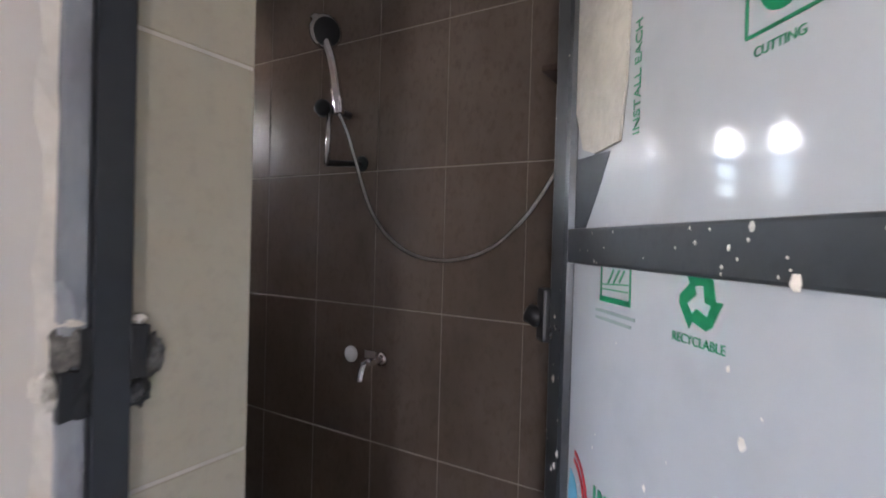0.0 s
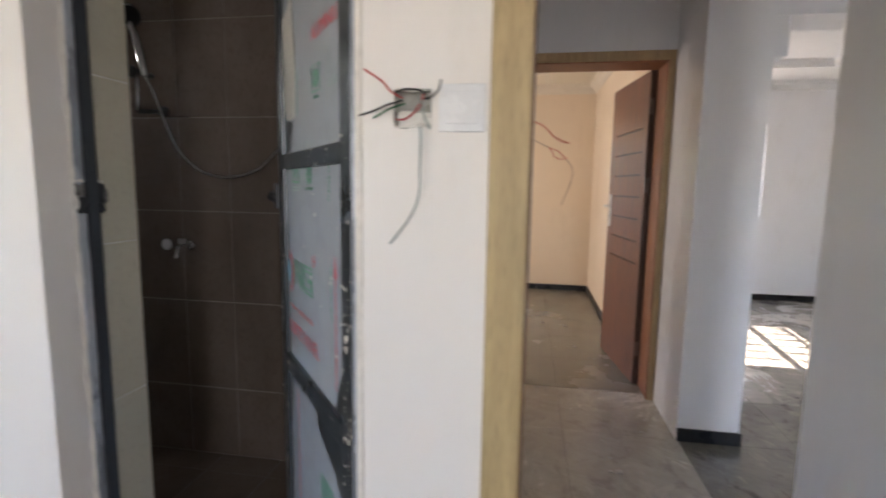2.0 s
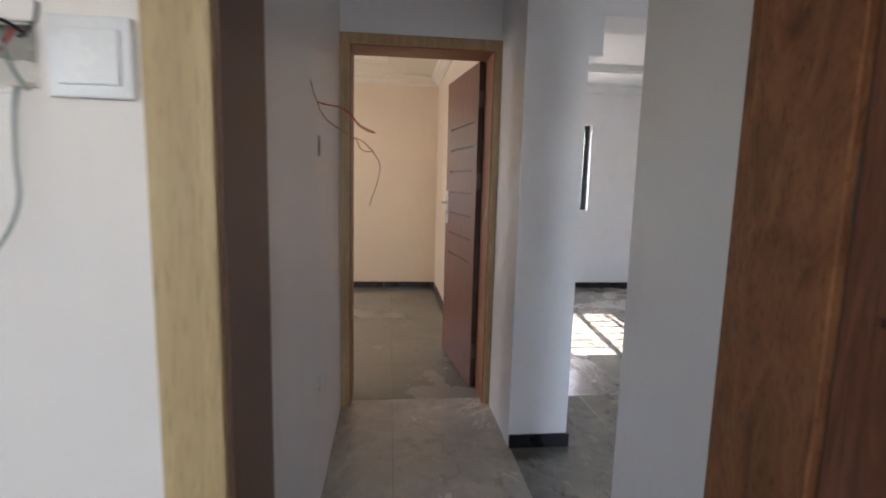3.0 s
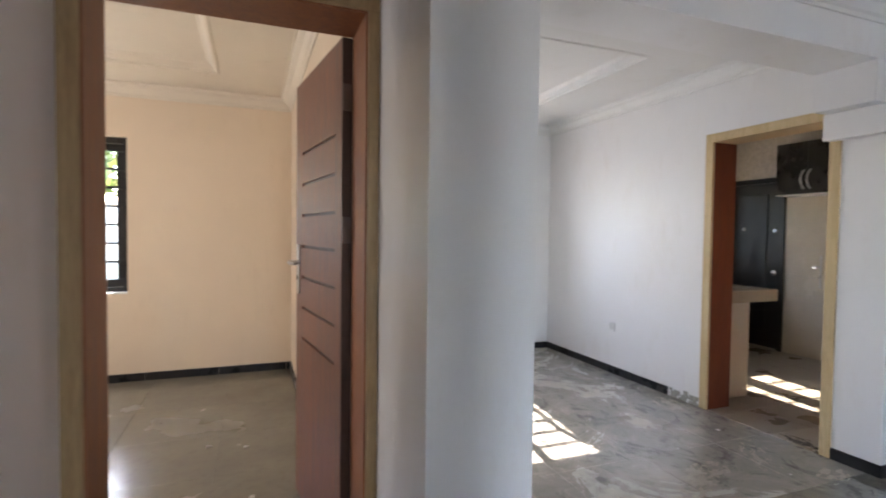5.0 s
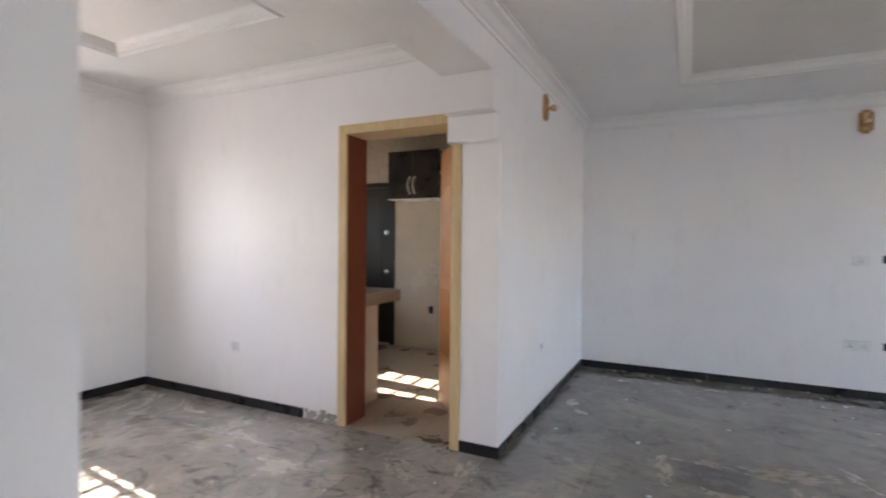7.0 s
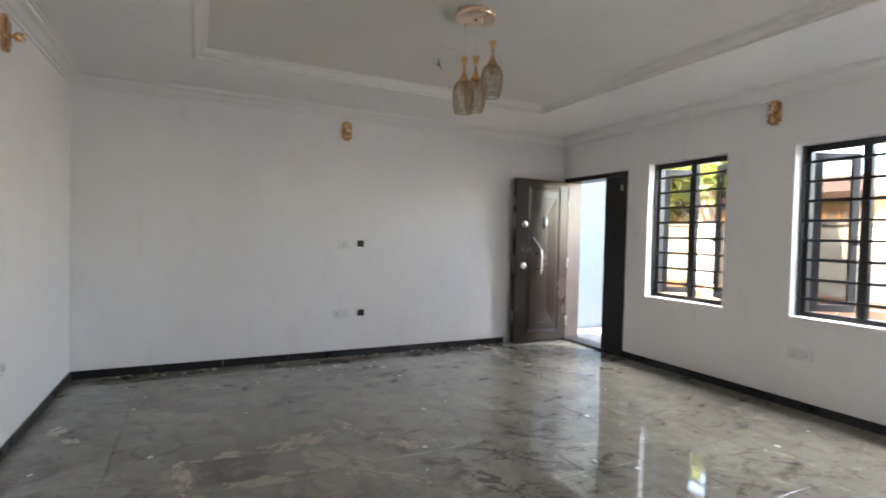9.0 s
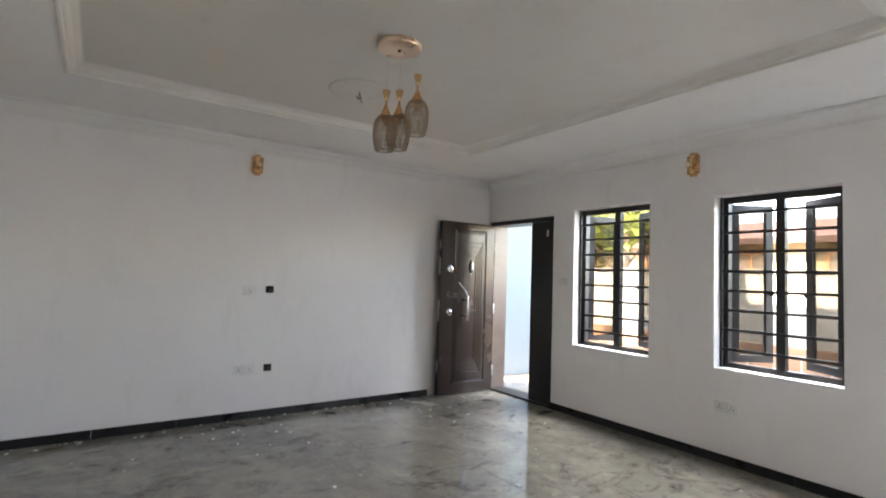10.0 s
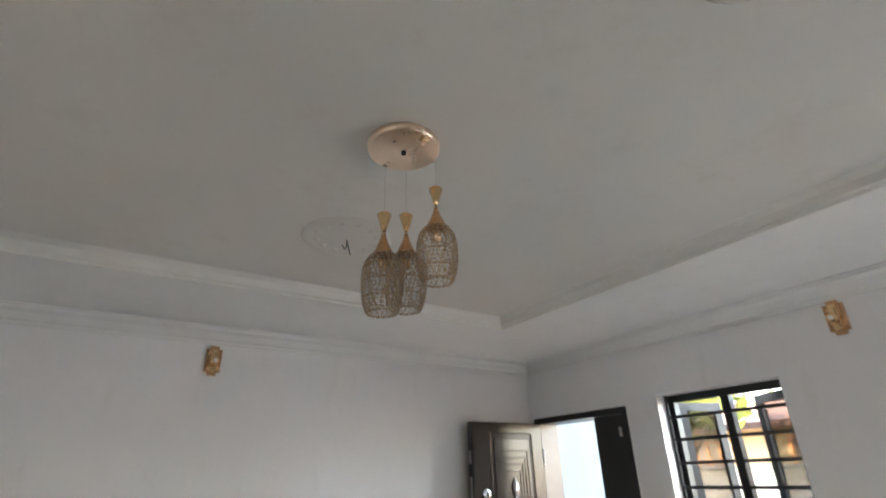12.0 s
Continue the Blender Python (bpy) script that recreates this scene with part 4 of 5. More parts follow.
# lower panel print
part("bare_patch", polys([[(-0.628, 0.655), (-0.628, 0.40), (-0.61, 0.52), (-0.585, 0.64), (-0.57, 0.655)], [(0.0, 0.655), (-0.27, 0.655), (-0.285, 0.60), (-0.24, 0.575), (-0.1, 0.53), (0.0, 0.44)]], FY), M_ALU, low, "bare grey patch where the film is torn")
part("logo_bars", polys([bar2(-0.24 + 0.02 * i, 0.33, -0.24 + 0.02 * i, 0.46, 0.008) for i in range(6)] + [bar2(-0.26, 0.32, -0.10, 0.32, 0.012)], FY), M_GREEN, low, "green striped logo shapes")
part("red_line", polys([bar2(-0.52, 0.12, -0.52, 0.62, 0.005)], FY), M_REDP, low)
# splashes of plaster on the frame
rs = random.Random(4)
bm = bmesh.new()
for i in range(340):
    k = rs.random()
    if k < 0.5:
        x, z = rs.uniform(0.006, 0.07), rs.betavariate(1.5, 2.4) * 1.6 + 0.05
    elif k < 0.75:
        x, z = rs.uniform(-0.69, -0.635), rs.betavariate(1.2, 2.2) * 1.9 + 0.05
    elif k < 0.9:
        x, z = rs.uniform(-0.62, -0.01), rs.choice((1.40, 0.688)) + rs.uniform(-0.025, 0.025)
    else:
        x, z = rs.uniform(-0.6, -0.05), rs.uniform(0.8, 1.3)
    y = 0.0 if k < 0.9 else 0.0138
    r = 0.0012 + 0.0055 * rs.random() ** 4
    n = 6
    c = bm.verts.new((x, y - r * 0.5, z))
    rim = [bm.verts.new((x + r * rs.uniform(0.6, 1.2) * math.cos(2 * math.pi * j / n), y, z + 1.3 * r * rs.uniform(0.6, 1.2) * math.sin(2 * math.pi * j / n))) for j in range(n)]
    for j in range(n):
        bm.faces.new((c, rim[j], rim[(j + 1) % n]))
sp = part("splashes", bm, M_SPLASH, bd, "spattered plaster drops")
tagged(sp, kind="stuff")
bm = bmesh.new()
for x, y, z, r in ((0.035, 0.0, 0.93, 0.012), (0.028, 0.0, 0.955, 0.007), (0.045, 0.0, 0.96, 0.008), (0.05, 0, 0.70, 0.009)):
    rim = [bm.verts.new((x + r * rs.uniform(0.6, 1.3) * math.cos(j * 0.785), y, z + r * rs.uniform(0.6, 1.3) * math.sin(j * 0.785))) for j in range(8)]
    c = bm.verts.new((x, y - r * 0.4, z))
    for j in range(8):
        bm.faces.new((c, rim[j], rim[(j + 1) % 8]))
part("plaster_blob", bm, M_SPLASH, bd, "thick blobs of plaster")

# ---- bathroom fittings ----
YB1 = 1.138
sh = thing("shower_set", pose(-1.20, YB1, 0), "chrome hand shower on a wall bracket with a hanging hose", "shower")
part("bracket", tube([(0.045, 0.0, 1.80), (0.045, -0.10, 1.80)], 0.012, 12), M_ALUB, sh, "black shower bracket", True)
part("holder", moved(lathe([(0.012, -0.02), (0.024, -0.014), (0.026, 0.008), (0.018, 0.02)], 16), pose(0.045, -0.118, 1.796, 70, 0, 20)), M_ALUB, sh, "black holder clip", True)
part("bar", tube([(0.066, -0.118, 1.622), (0.074, -0.118, 1.775)], 0.0085, 12), M_CHROME, sh, "", True)
part("mount", tube([(0.066, -0.118, 1.628), (0.103, 0.0, 1.64)], 0.010, 12), M_ALUB, sh, "dark wall mount", True)
part("mount_rose", moved(lathe([(0.026, 0), (0.024, 0.006), (0.012, 0.009)], 16), pose(0.103, 0.0, 1.64, 90)), M_ALUB, sh, "", True)
hd = part("handle", tube(curve_through([(0.106, -0.112, 1.775), (0.102, -0.118, 1.83), (0.078, -0.122, 1.94), (0.030, -0.125, 2.04), (0.012, -0.125, 2.075)], 6), 0.0165, 14), M_CHROME, sh, "chrome hand shower handle", True)
head = look((0.058, -0.128, 2.02), (0.60, -0.36, 1.90))
part("spray_head", moved(lathe([(0.020, 0.030), (0.040, 0.018), (0.050, 0.004), (0.050, -0.006), (0.044, -0.012)], 24), head), M_CHROME, hd, "chrome spray head", True)
part("spray_face", moved(lathe([(0.001, -0.0150), (0.040, -0.0145), (0.043, -0.0115)], 24), head), M_ALUB, hd, "dark spray face", True)
part("hose", tube(curve_through([(0.106, -0.112, 1.775), (0.110, -0.075, 1.72), (0.128, -0.058, 1.64), (0.202, -0.058, 1.475), (0.309, -0.058, 1.377), (0.444, -0.058, 1.347), (0.581, -0.058, 1.378), (0.68, -0.058, 1.459), (0.75, -0.06, 1.555), (0.83, -0.06, 1.69)], 8), 0.0062, 10), M_CHROME, sh, "coiled chrome hose", True)
mx = thing("shower_mixer", pose(-0.33, YB1, 1.72), "dark chrome shower mixer on brown tiles", "mixer tap")
part("body", rbox(0.008, -0.09, 0.09, -0.065, -0.015, -0.03, 0.03), M_CHROME, mx)
part("lever", rbox(0.006, -0.02, 0.02, -0.13, -0.03, 0.03, 0.05), M_CHROME, mx)
for x in (-0.06, 0.06):
    part("inlet", tube([(x, 0.0, 0), (x, -0.03, 0)], 0.018, 10), M_CHROME, mx)
sf = thing("corner_shelf", pose(-0.40, YB1, 1.80), "small brown tiled wall shelf", "shelf")
part("board", rbox(0.004, -0.06, 0.11, -0.12, 0.0, 0.0, 0.015), M_DARKW, sf)
tp = thing("wall_tap", pose(-0.998, YB1, 1.03), "small chrome bib tap on brown tiles", "tap")
part("spout", tube(curve_through([(0, 0.0, 0), (0, -0.05, 0.0), (0, -0.085, -0.006), (0, -0.10, -0.05)], 5), 0.011, 12), M_CHROME, tp, "", True)
part("rose", moved(lathe([(0.024, 0), (0.02, 0.008), (0.011, 0.01)], 16), pose(0, 0, 0, 90)), M_CHROME, tp, "", True)
part("handle", rbox(0.003, -0.022, 0.022, -0.058, -0.044, 0.012, 0.036), M_CHROME, tp)
cp = thing("pipe_cap", pose(-1.12, YB1, 1.03), "white plastic pipe cap in the tiled wall", "pipe cap")
part("disc", moved(lathe([(0.026, 0), (0.026, 0.004), (0.018, 0.008)], 18), pose(0, 0, 0, 90)), M_PLASTIC, cp, "", True)


# ---- electrical ----
def wire(points, r, material, parent, name="wire", label=""):
    return part(name, tube(curve_through(points, 6), r, 6), material, parent, label, True)


def open_box(name, m, w, h, label, seed=1):
    """A metal back box let into a hole of a wall whose face is y = 0, opening towards -y, with a ragged plaster rim."""
    b = thing(name, m, label, "junction box")
    t, d, r = 0.002, 0.022, random.Random(seed)
    part("case", boxes((-w, -w + t, 0.001, d, -h, h), (w - t, w, 0.001, d, -h, h), (-w + t, w - t, 0.001, d, -h, -h + t), (-w + t, w - t, 0.001, d, h - t, h)), M_BOX, b)
    part("back", boxes((-w, w, d, d + 0.003, -h, h)), M_CEMENT, b, "mortar-smeared back of the box")
    for x in (-w + t, w - 0.012):
        part("lug", boxes((x, x + 0.010, 0.004, 0.006, -0.006, 0.006)), M_BOX, b)
    rim = [(x, -h) for x in (-w, -w / 2, 0, w / 2)] + [(w, z) for z in (-h, -h / 2, 0, h / 2)] + [(x, h) for x in (w, w / 2, 0, -w / 2)] + [(-w, z) for z in (h, h / 2, 0, -h / 2)]
    bm = bmesh.new()
    rings = [[bm.verts.new((x * k + r.uniform(-j, j), y, z * k + r.uniform(-j, j))) for x, z in rim] for k, y, j in ((0.93, 0.004, 0.003), (1.0, -0.0016, 0.002), (1.06, -0.0014, 0.003), (1.12, 0.0006, 0.004))]
    for p, q in zip(rings, rings[1:]):
        for i in range(len(rim)):
            bm.faces.new((p[i], p[(i + 1) % len(rim)], q[(i + 1) % len(rim)], q[i]))
    part("plaster_rim", bm, M_BED if seed < 3 else M_LIV, b, "ragged plaster round the box")
    return b


ba = open_box("junction_box", pose(-0.708, 0.0, 1.487), 0.033, 0.038, "open metal junction box with loose wire ends", 1)
for pts, mt in (([(0.01, -0.002, -0.03), (-0.01, -0.014, -0.028), (-0.06, -0.03, -0.05), (-0.095, -0.035, -0.068)], M_WBLK), ([(0.012, -0.002, -0.03), (-0.005, -0.02, -0.03), (-0.05, -0.035, -0.045), (-0.085, -0.04, -0.062)], M_WBLK),
                ([(0.0, -0.002, -0.03), (-0.01, -0.02, -0.036), (-0.025, -0.03, -0.055), (-0.038, -0.035, -0.072)], M_WGRN), ([(0.015, -0.002, -0.03), (0.008, -0.02, -0.04), (0.0, -0.03, -0.07), (0.012, -0.032, -0.118)], M_WRED)):
    wire(pts, 0.0018, mt, ba)
part("connector", rbox(0.002, 0.008, 0.026, -0.014, -0.002, -0.032, -0.018), M_PLASTIC, ba, "white connector stub")
bb = open_box("junction_box", pose(0.336, 0.0, 1.468), 0.037, 0.037, "open square metal junction box with tangled wires", 2)
part("plaster_fill", lump(21, 0.004, -0.03, 0.034, 0.008, 0.021, -0.034, -0.004), M_SPLASH, bb, "pale plaster half filling the box")
for pts, mt in (([(-0.02, -0.002, 0.02), (-0.038, -0.02, 0.03), (-0.05, -0.03, 0.045), (-0.085, -0.032, 0.068)], M_WRED), ([(-0.02, -0.002, 0.016), (-0.045, -0.02, 0.005), (-0.07, -0.03, -0.008), (-0.095, -0.034, -0.016)], M_WBLK),
                ([(-0.015, -0.002, 0.01), (-0.04, -0.02, -0.002), (-0.055, -0.028, -0.012), (-0.068, -0.03, -0.02)], M_WGRN), ([(0.02, -0.002, 0.02), (0.036, -0.02, 0.016), (0.055, -0.028, 0.03), (0.06, -0.03, 0.048)], M_WBLK),
                ([(-0.03, -0.004, -0.02), (-0.005, -0.03, -0.022), (0.018, -0.03, -0.002), (0.024, -0.012, 0.026)], M_WRED), ([(0.012, -0.004, 0.028), (0.022, -0.03, 0.01), (0.03, -0.028, -0.02), (0.038, -0.02, -0.04)], M_WGRY),
                ([(-0.032, -0.004, 0.03), (-0.01, -0.026, 0.032), (0.02, -0.022, 0.03), (0.03, -0.004, 0.02)], M_WBLK)):
    wire(pts, 0.0019, mt, bb)
wire([(0.016, -0.004, -0.034), (0.02, -0.016, -0.06), (0.02, -0.02, -0.11), (0.019, -0.02, -0.16), (0.004, -0.03, -0.205), (-0.03, -0.05, -0.255)], 0.0021, M_WGRY, bb, "cable", "stiff grey-green earth cable hanging down")


def switch_plate(m, label, w=0.045, h=0.044, gangs=1, name="light_switch", category="light switch", holes=False):
    s = thing(name, m, label, category)
    part("plate", rbox(0.003, -w, w, -0.009, 0.0, -h, h), M_PLASTIC, s)
    for i in range(gangs):
        c = (i - (gangs - 1) / 2) * (2 * w / gangs)
        if holes:
            for dx, dz in ((0, 0.012), (-0.011, -0.01), (0.011, -0.01)):
                part("socket_hole", rbox(0.001, c + dx - 0.003, c + dx + 0.003, -0.0096, -0.008, dz - 0.005, dz + 0.005), M_DARK, s)
            part("rocker", rbox(0.002, c - 0.006, c + 0.006, -0.013, -0.009, 0.022, 0.036), M_PLASTIC, s)
        else:
            part("rocker", rbox(0.002, c - w / gangs + 0.012, c + w / gangs - 0.012, -0.0125, -0.009, -h + 0.014, h - 0.014), M_PLASTIC, s)
    return s


def dark_hole(m, w=0.027, h=0.027):
    s = thing("wall_outlet_hole", m, "open dark outlet hole with a grey rim", "wall outlet")
    part("rim", boxes((-w, -w + 0.004, -0.004, 0, -h, h), (w - 0.004, w, -0.004, 0, -h, h), (-w + 0.004, w - 0.004, -0.004, 0, -h, -h + 0.004), (-w + 0.004, w - 0.004, -0.004, 0, h - 0.004, h)), M_BOX, s)
    part("back", boxes((-w + 0.004, w - 0.004, -0.0015, -0.0003, -h + 0.004, h - 0.004)), M_DARK, s)
    wire([(0, -0.001, 0.01), (0.006, -0.01, 0.0), (0.002, -0.012, -0.014)], 0.002, M_WGRY, s)
    return s


switch_plate(pose(0.432, -0.0005, 1.468), "white plastic switch plate beside the bedroom door", 0.044, 0.044)
on_far = lambda y, z: pose(XT - 0.0005, y, z, 0, 0, -90)
on_win = lambda x, z: pose(x, YW + 0.0005, z, 0, 0, 180)
on_kit = lambda y, z: pose(XK - 0.0005, y, z, 0, 0, -90)
switch_plate(on_far(-0.075, 1.185), "white plastic socket plate on the far wall", 0.062, 0.043, 1, "wall_socket", "wall socket", True)
switch_plate(on_far(-0.06, 0.45), "white plastic double socket low on the far wall", 0.095, 0.045, 2, "wall_socket", "wall socket", True)
dark_hole(on_far(-0.26, 1.20), 0.038, 0.034), dark_hole(on_far(-0.275, 0.458), 0.038, 0.034)
switch_plate(on_win(3.95, 0.435), "white plastic double socket under the windows", 0.09, 0.043, 2, "wall_socket", "wall socket", True)
switch_plate(on_win(5.635, 1.36), "white plastic switch plate beside the entrance", 0.06, 0.04, 2)
switch_plate(on_kit(4.51, 0.45), "white plastic socket in the dining room", 0.04, 0.04, 1, "wall_socket", "wall socket", True)
switch_plate(pose(5.24, YB - 0.0005, 0.505), "white plastic socket on the side wall", 0.04, 0.04, 1, "wall_socket", "wall socket", True)
hb = open_box("junction_box", pose(HX0, 1.405, 1.47, 0, 0, 90), 0.045, 0.042, "small open metal junction box on the hall wall", 3)
hw = thing("loose_wires", pose(HX0 + 0.002, 1.354, 1.63), "thin red and brown wires hanging out of the hall wall", "wires")
wire([(0, 0, 0), (0, -0.07, 0.011), (0, -0.136, 0.035), (-0.004, -0.16, 0.06)], 0.0016, M_WBRN, hw)


def hanging(rows, r, material):
    """A wire that stands out of the hall wall, from (reach, height) rows."""
    wire([(0.661 * q, -0.751 * q, h) for q, h in rows], r, material, hw)


hanging([(0.0, 0.0), (0.061, -0.016), (0.139, -0.031), (0.199, -0.056), (0.254, -0.099), (0.328, -0.127), (0.334, -0.13), (0.296, -0.123), (0.25, -0.103)], 0.0017, M_WRED)
hanging([(0.03, -0.012), (0.08, -0.02), (0.145, -0.034), (0.205, -0.066), (0.252, -0.105)], 0.0014, M_WRED)
hanging([(0.0, 0.0), (0.024, -0.039), (0.082, -0.082), (0.167, -0.119), (0.225, -0.142)], 0.0014, M_WBRN)
hanging([(0.225, -0.142), (0.275, -0.158), (0.311, -0.181), (0.327, -0.19), (0.291, -0.191), (0.257, -0.179), (0.25, -0.165), (0.229, -0.145)], 0.0017, M_WRED)
hanging([(0.324, -0.191), (0.354, -0.22), (0.365, -0.246), (0.348, -0.302), (0.324, -0.345), (0.31, -0.375)], 0.0013, M_WBRN)
switch_plate(pose(HX0 + 0.0005, 1.31, 0.53, 0, 0, 90), "dark open outlet low on the hall wall", 0.02, 0.03, 1, "wall_socket", "wall socket", True)


# ---- sconces ----
def sconce(m):
    """An unfinished gold wall light: oval plate, short arm and a cup. The wall face is y = 0, the room is towards -y."""
    s = thing("wall_sconce", m, "polished gold wall light with no shade", "wall light", "gold wall lights of the living room")
    bm = boxes((-0.05, 0.05, -0.022, 0.0, -0.1, 0.1))
    bmesh.ops.bevel(bm, geom=[e for e in bm.edges if abs(e.verts[0].co.y - e.verts[1].co.y) > 0.01], offset=0.022, segments=5, affect='EDGES')
    part("back_plate", bm, M_COPPER, s, "copper-gold rounded plate")
    part("raised_bar", rbox(0.006, -0.022, 0.022, -0.032, -0.021, -0.078, 0.078), M_GOLD, s, "gold raised bar")
    for x in (-0.037, 0.037):
        part("crystal_strip", rbox(0.003, x - 0.006, x + 0.006, -0.028, -0.021, -0.075, 0.075), M_BEAD, s, "amber crystal strip")
    part("arm", tube([(0, -0.018, -0.01), (0, -0.06, -0.01)], 0.011, 12), M_GOLD, s, "", True)
    part("cup", moved(lathe([(0.012, 0), (0.026, 0.006), (0.028, 0.03), (0.022, 0.036)], 18), pose(0, -0.055, -0.01, 90)), M_GOLD, s, "", True)
    part("slot", boxes((0.009, 0.013, -0.0335, -0.031, -0.06, 0.06)), M_DARKW, s, "dark seam of the plate")
    part("socket", moved(lathe([(0.012, 0), (0.012, 0.02), (0.008, 0.022)], 12), pose(0, -0.088, -0.01, 90)), M_PLASTIC, s, "", True)
    return s


sc = sconce(pose(5.25, YB, 2.36))
copy_thing(sc, pose(XT, -0.085, 2.375, 0, 0, -90))
copy_thing(sc, pose(4.215, YW, 2.385, 0, 0, 180))

# ---- pendant ----
pl = thing("pendant_lamp", pose(4.375, -0.205, ZT), "gold pendant lamp with three crystal bead shades", "pendant lamp")
part("ceiling_plate", lathe([(0.116, -0.031), (0.122, -0.028), (0.124, -0.006), (0.118, -0.001)], 40), M_ROSEG, pl, "mirror-polished rose gold ceiling plate", True)
part("grommet", moved(lathe([(0.009, -0.01), (0.009, 0.0), (0.006, 0.002)], 10), pose(0.0, 0.0, -0.032)), M_ALUB, pl, "small black grommet")


def bead(r=1.0):
    bm = bmesh.new()
    bmesh.ops.create_icosphere(bm, subdivisions=1, radius=r)
    return finish("bead", bm, M_BEAD)


for px, py, zt in ((0.09, 0.024, 2.418), (0.100, -0.066, 2.443), (0.0, -0.126, 2.517)):
    d = zt - ZT
    c = new("pendant")
    c.parent = pl
    c.matrix_basis = pose(px, py, d)
    part("cable", tube([(0, 0, 0.0), (0, 0, -d - 0.03)], 0.0006, 6), M_CABLE, c, "clear cable")
    part("upper_cone", lathe([(0.006, -0.066), (0.009, -0.055), (0.024, 0.0), (0.021, 0.003)], 20), M_GOLD, c, "gold inverted cone", True)
    part("neck", lathe([(0.006, -0.09), (0.006, -0.06)], 10), M_CHROME, c, "", True)
    part("lower_cone", lathe([(0.036, -0.150), (0.031, -0.138), (0.016, -0.105), (0.010, -0.088), (0.007, -0.072)], 20), M_COPPER, c, "copper-gold flared cap", True)
    prof = [(0.030, -0.146), (0.048, -0.158), (0.062, -0.178), (0.069, -0.203), (0.071, -0.23), (0.071, -0.257), (0.069, -0.284), (0.064, -0.31), (0.055, -0.335), (0.044, -0.35)]
    prof = [((a[0] + (b[0] - a[0]) * k) * 0.9, a[1] + (b[1] - a[1]) * k) for a, b in zip(prof, prof[1:]) for k in (0.0, 0.5)]
    bm = bmesh.new()
    tmp = bmesh.new()
    bmesh.ops.create_icosphere(tmp, subdivisions=1, radius=0.006)
    verts = [v.co.copy() for v in tmp.verts]
    faces = [[v.index for v in f.verts] for f in tmp.faces]
    tmp.free()
    for j, (r, z) in enumerate(prof):
        n = max(10, int(2 * math.pi * r / 0.0165))
        for i in range(n):
            a = 2 * math.pi * (i + 0.5 * (j % 2)) / n
            vs = [bm.verts.new(v + Vector((r * math.cos(a), r * math.sin(a), z))) for v in verts]
            for f in faces:
                bm.faces.new([vs[k] for k in f])
    tagged(part("shade", bm, M_BEAD, c, "amber crystal bead shade"), kind="stuff")
    cage = bmesh.new()
    for r, z in prof[1::4]:
        tube([(r * math.cos(2 * math.pi * i / 20), r * math.sin(2 * math.pi * i / 20), z) for i in range(21)], 0.0016, 5, cage)
    for i in range(9):
        a = 2 * math.pi * i / 9
        tube([(r * math.cos(a + 0.06 * j), r * math.sin(a + 0.06 * j), z) for j, (r, z) in enumerate(prof)], 0.0014, 5, cage)
        tube([(r * math.cos(a - 0.06 * j), r * math.sin(a - 0.06 * j), z) for j, (r, z) in enumerate(prof)], 0.0014, 5, cage)
    tagged(part("cage", cage, M_WIREF, c, "bronze wire cage"), kind="stuff")
    part("bulb_holder", lathe([(0.014, -0.20), (0.014, -0.146)], 12), M_GOLD, c, "", True)

# ceiling rose and cut wires
rose = thing("ceiling_rose", pose(5.16, -0.33, ZT), "round pale plaster ceiling rose with cut wires", "ceiling rose", "ceiling roses of the living room")
# The rose takes the raised ceiling's shaded tone.
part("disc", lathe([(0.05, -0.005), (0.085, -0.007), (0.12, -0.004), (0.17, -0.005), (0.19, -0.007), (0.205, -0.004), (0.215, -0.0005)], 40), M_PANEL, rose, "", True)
for i in range(12):
    a = 2 * math.pi * i / 12
    part("petal", moved(lathe([(0.002, -0.003), (0.013, -0.002), (0.016, 0.0)], 8), pose(0.145 * math.cos(a), 0.145 * math.sin(a), -0.0042)), M_PANEL, rose, "", True)
wire([(0.0, 0.0, -0.01), (-0.01, 0.005, -0.05), (-0.03, 0.02, -0.075), (-0.02, 0.03, -0.05)], 0.003, M_WBLK, rose)
wire([(0.005, 0.0, -0.01), (0.0, -0.01, -0.05), (-0.015, -0.015, -0.09)], 0.003, M_WBLK, rose)
copy_thing(rose, pose(3.28, -0.50, ZT, 0, 0, 140))
dl = thing("dining_lamp_holder", pose(2.62, 4.05, ZT), "small grey lamp holder on the dining ceiling", "lamp holder")
part("rose", lathe([(0.03, -0.02), (0.05, -0.012), (0.055, -0.001)], 20), M_PLASTIC, dl, "", True)
wire([(0, 0, -0.015), (0.01, 0.0, -0.06), (0.0, 0.01, -0.10)], 0.003, M_WGRY, dl)
part("holder", lathe([(0.018, -0.15), (0.02, -0.12), (0.012, -0.10)], 14), M_STEEL, dl, "", True)

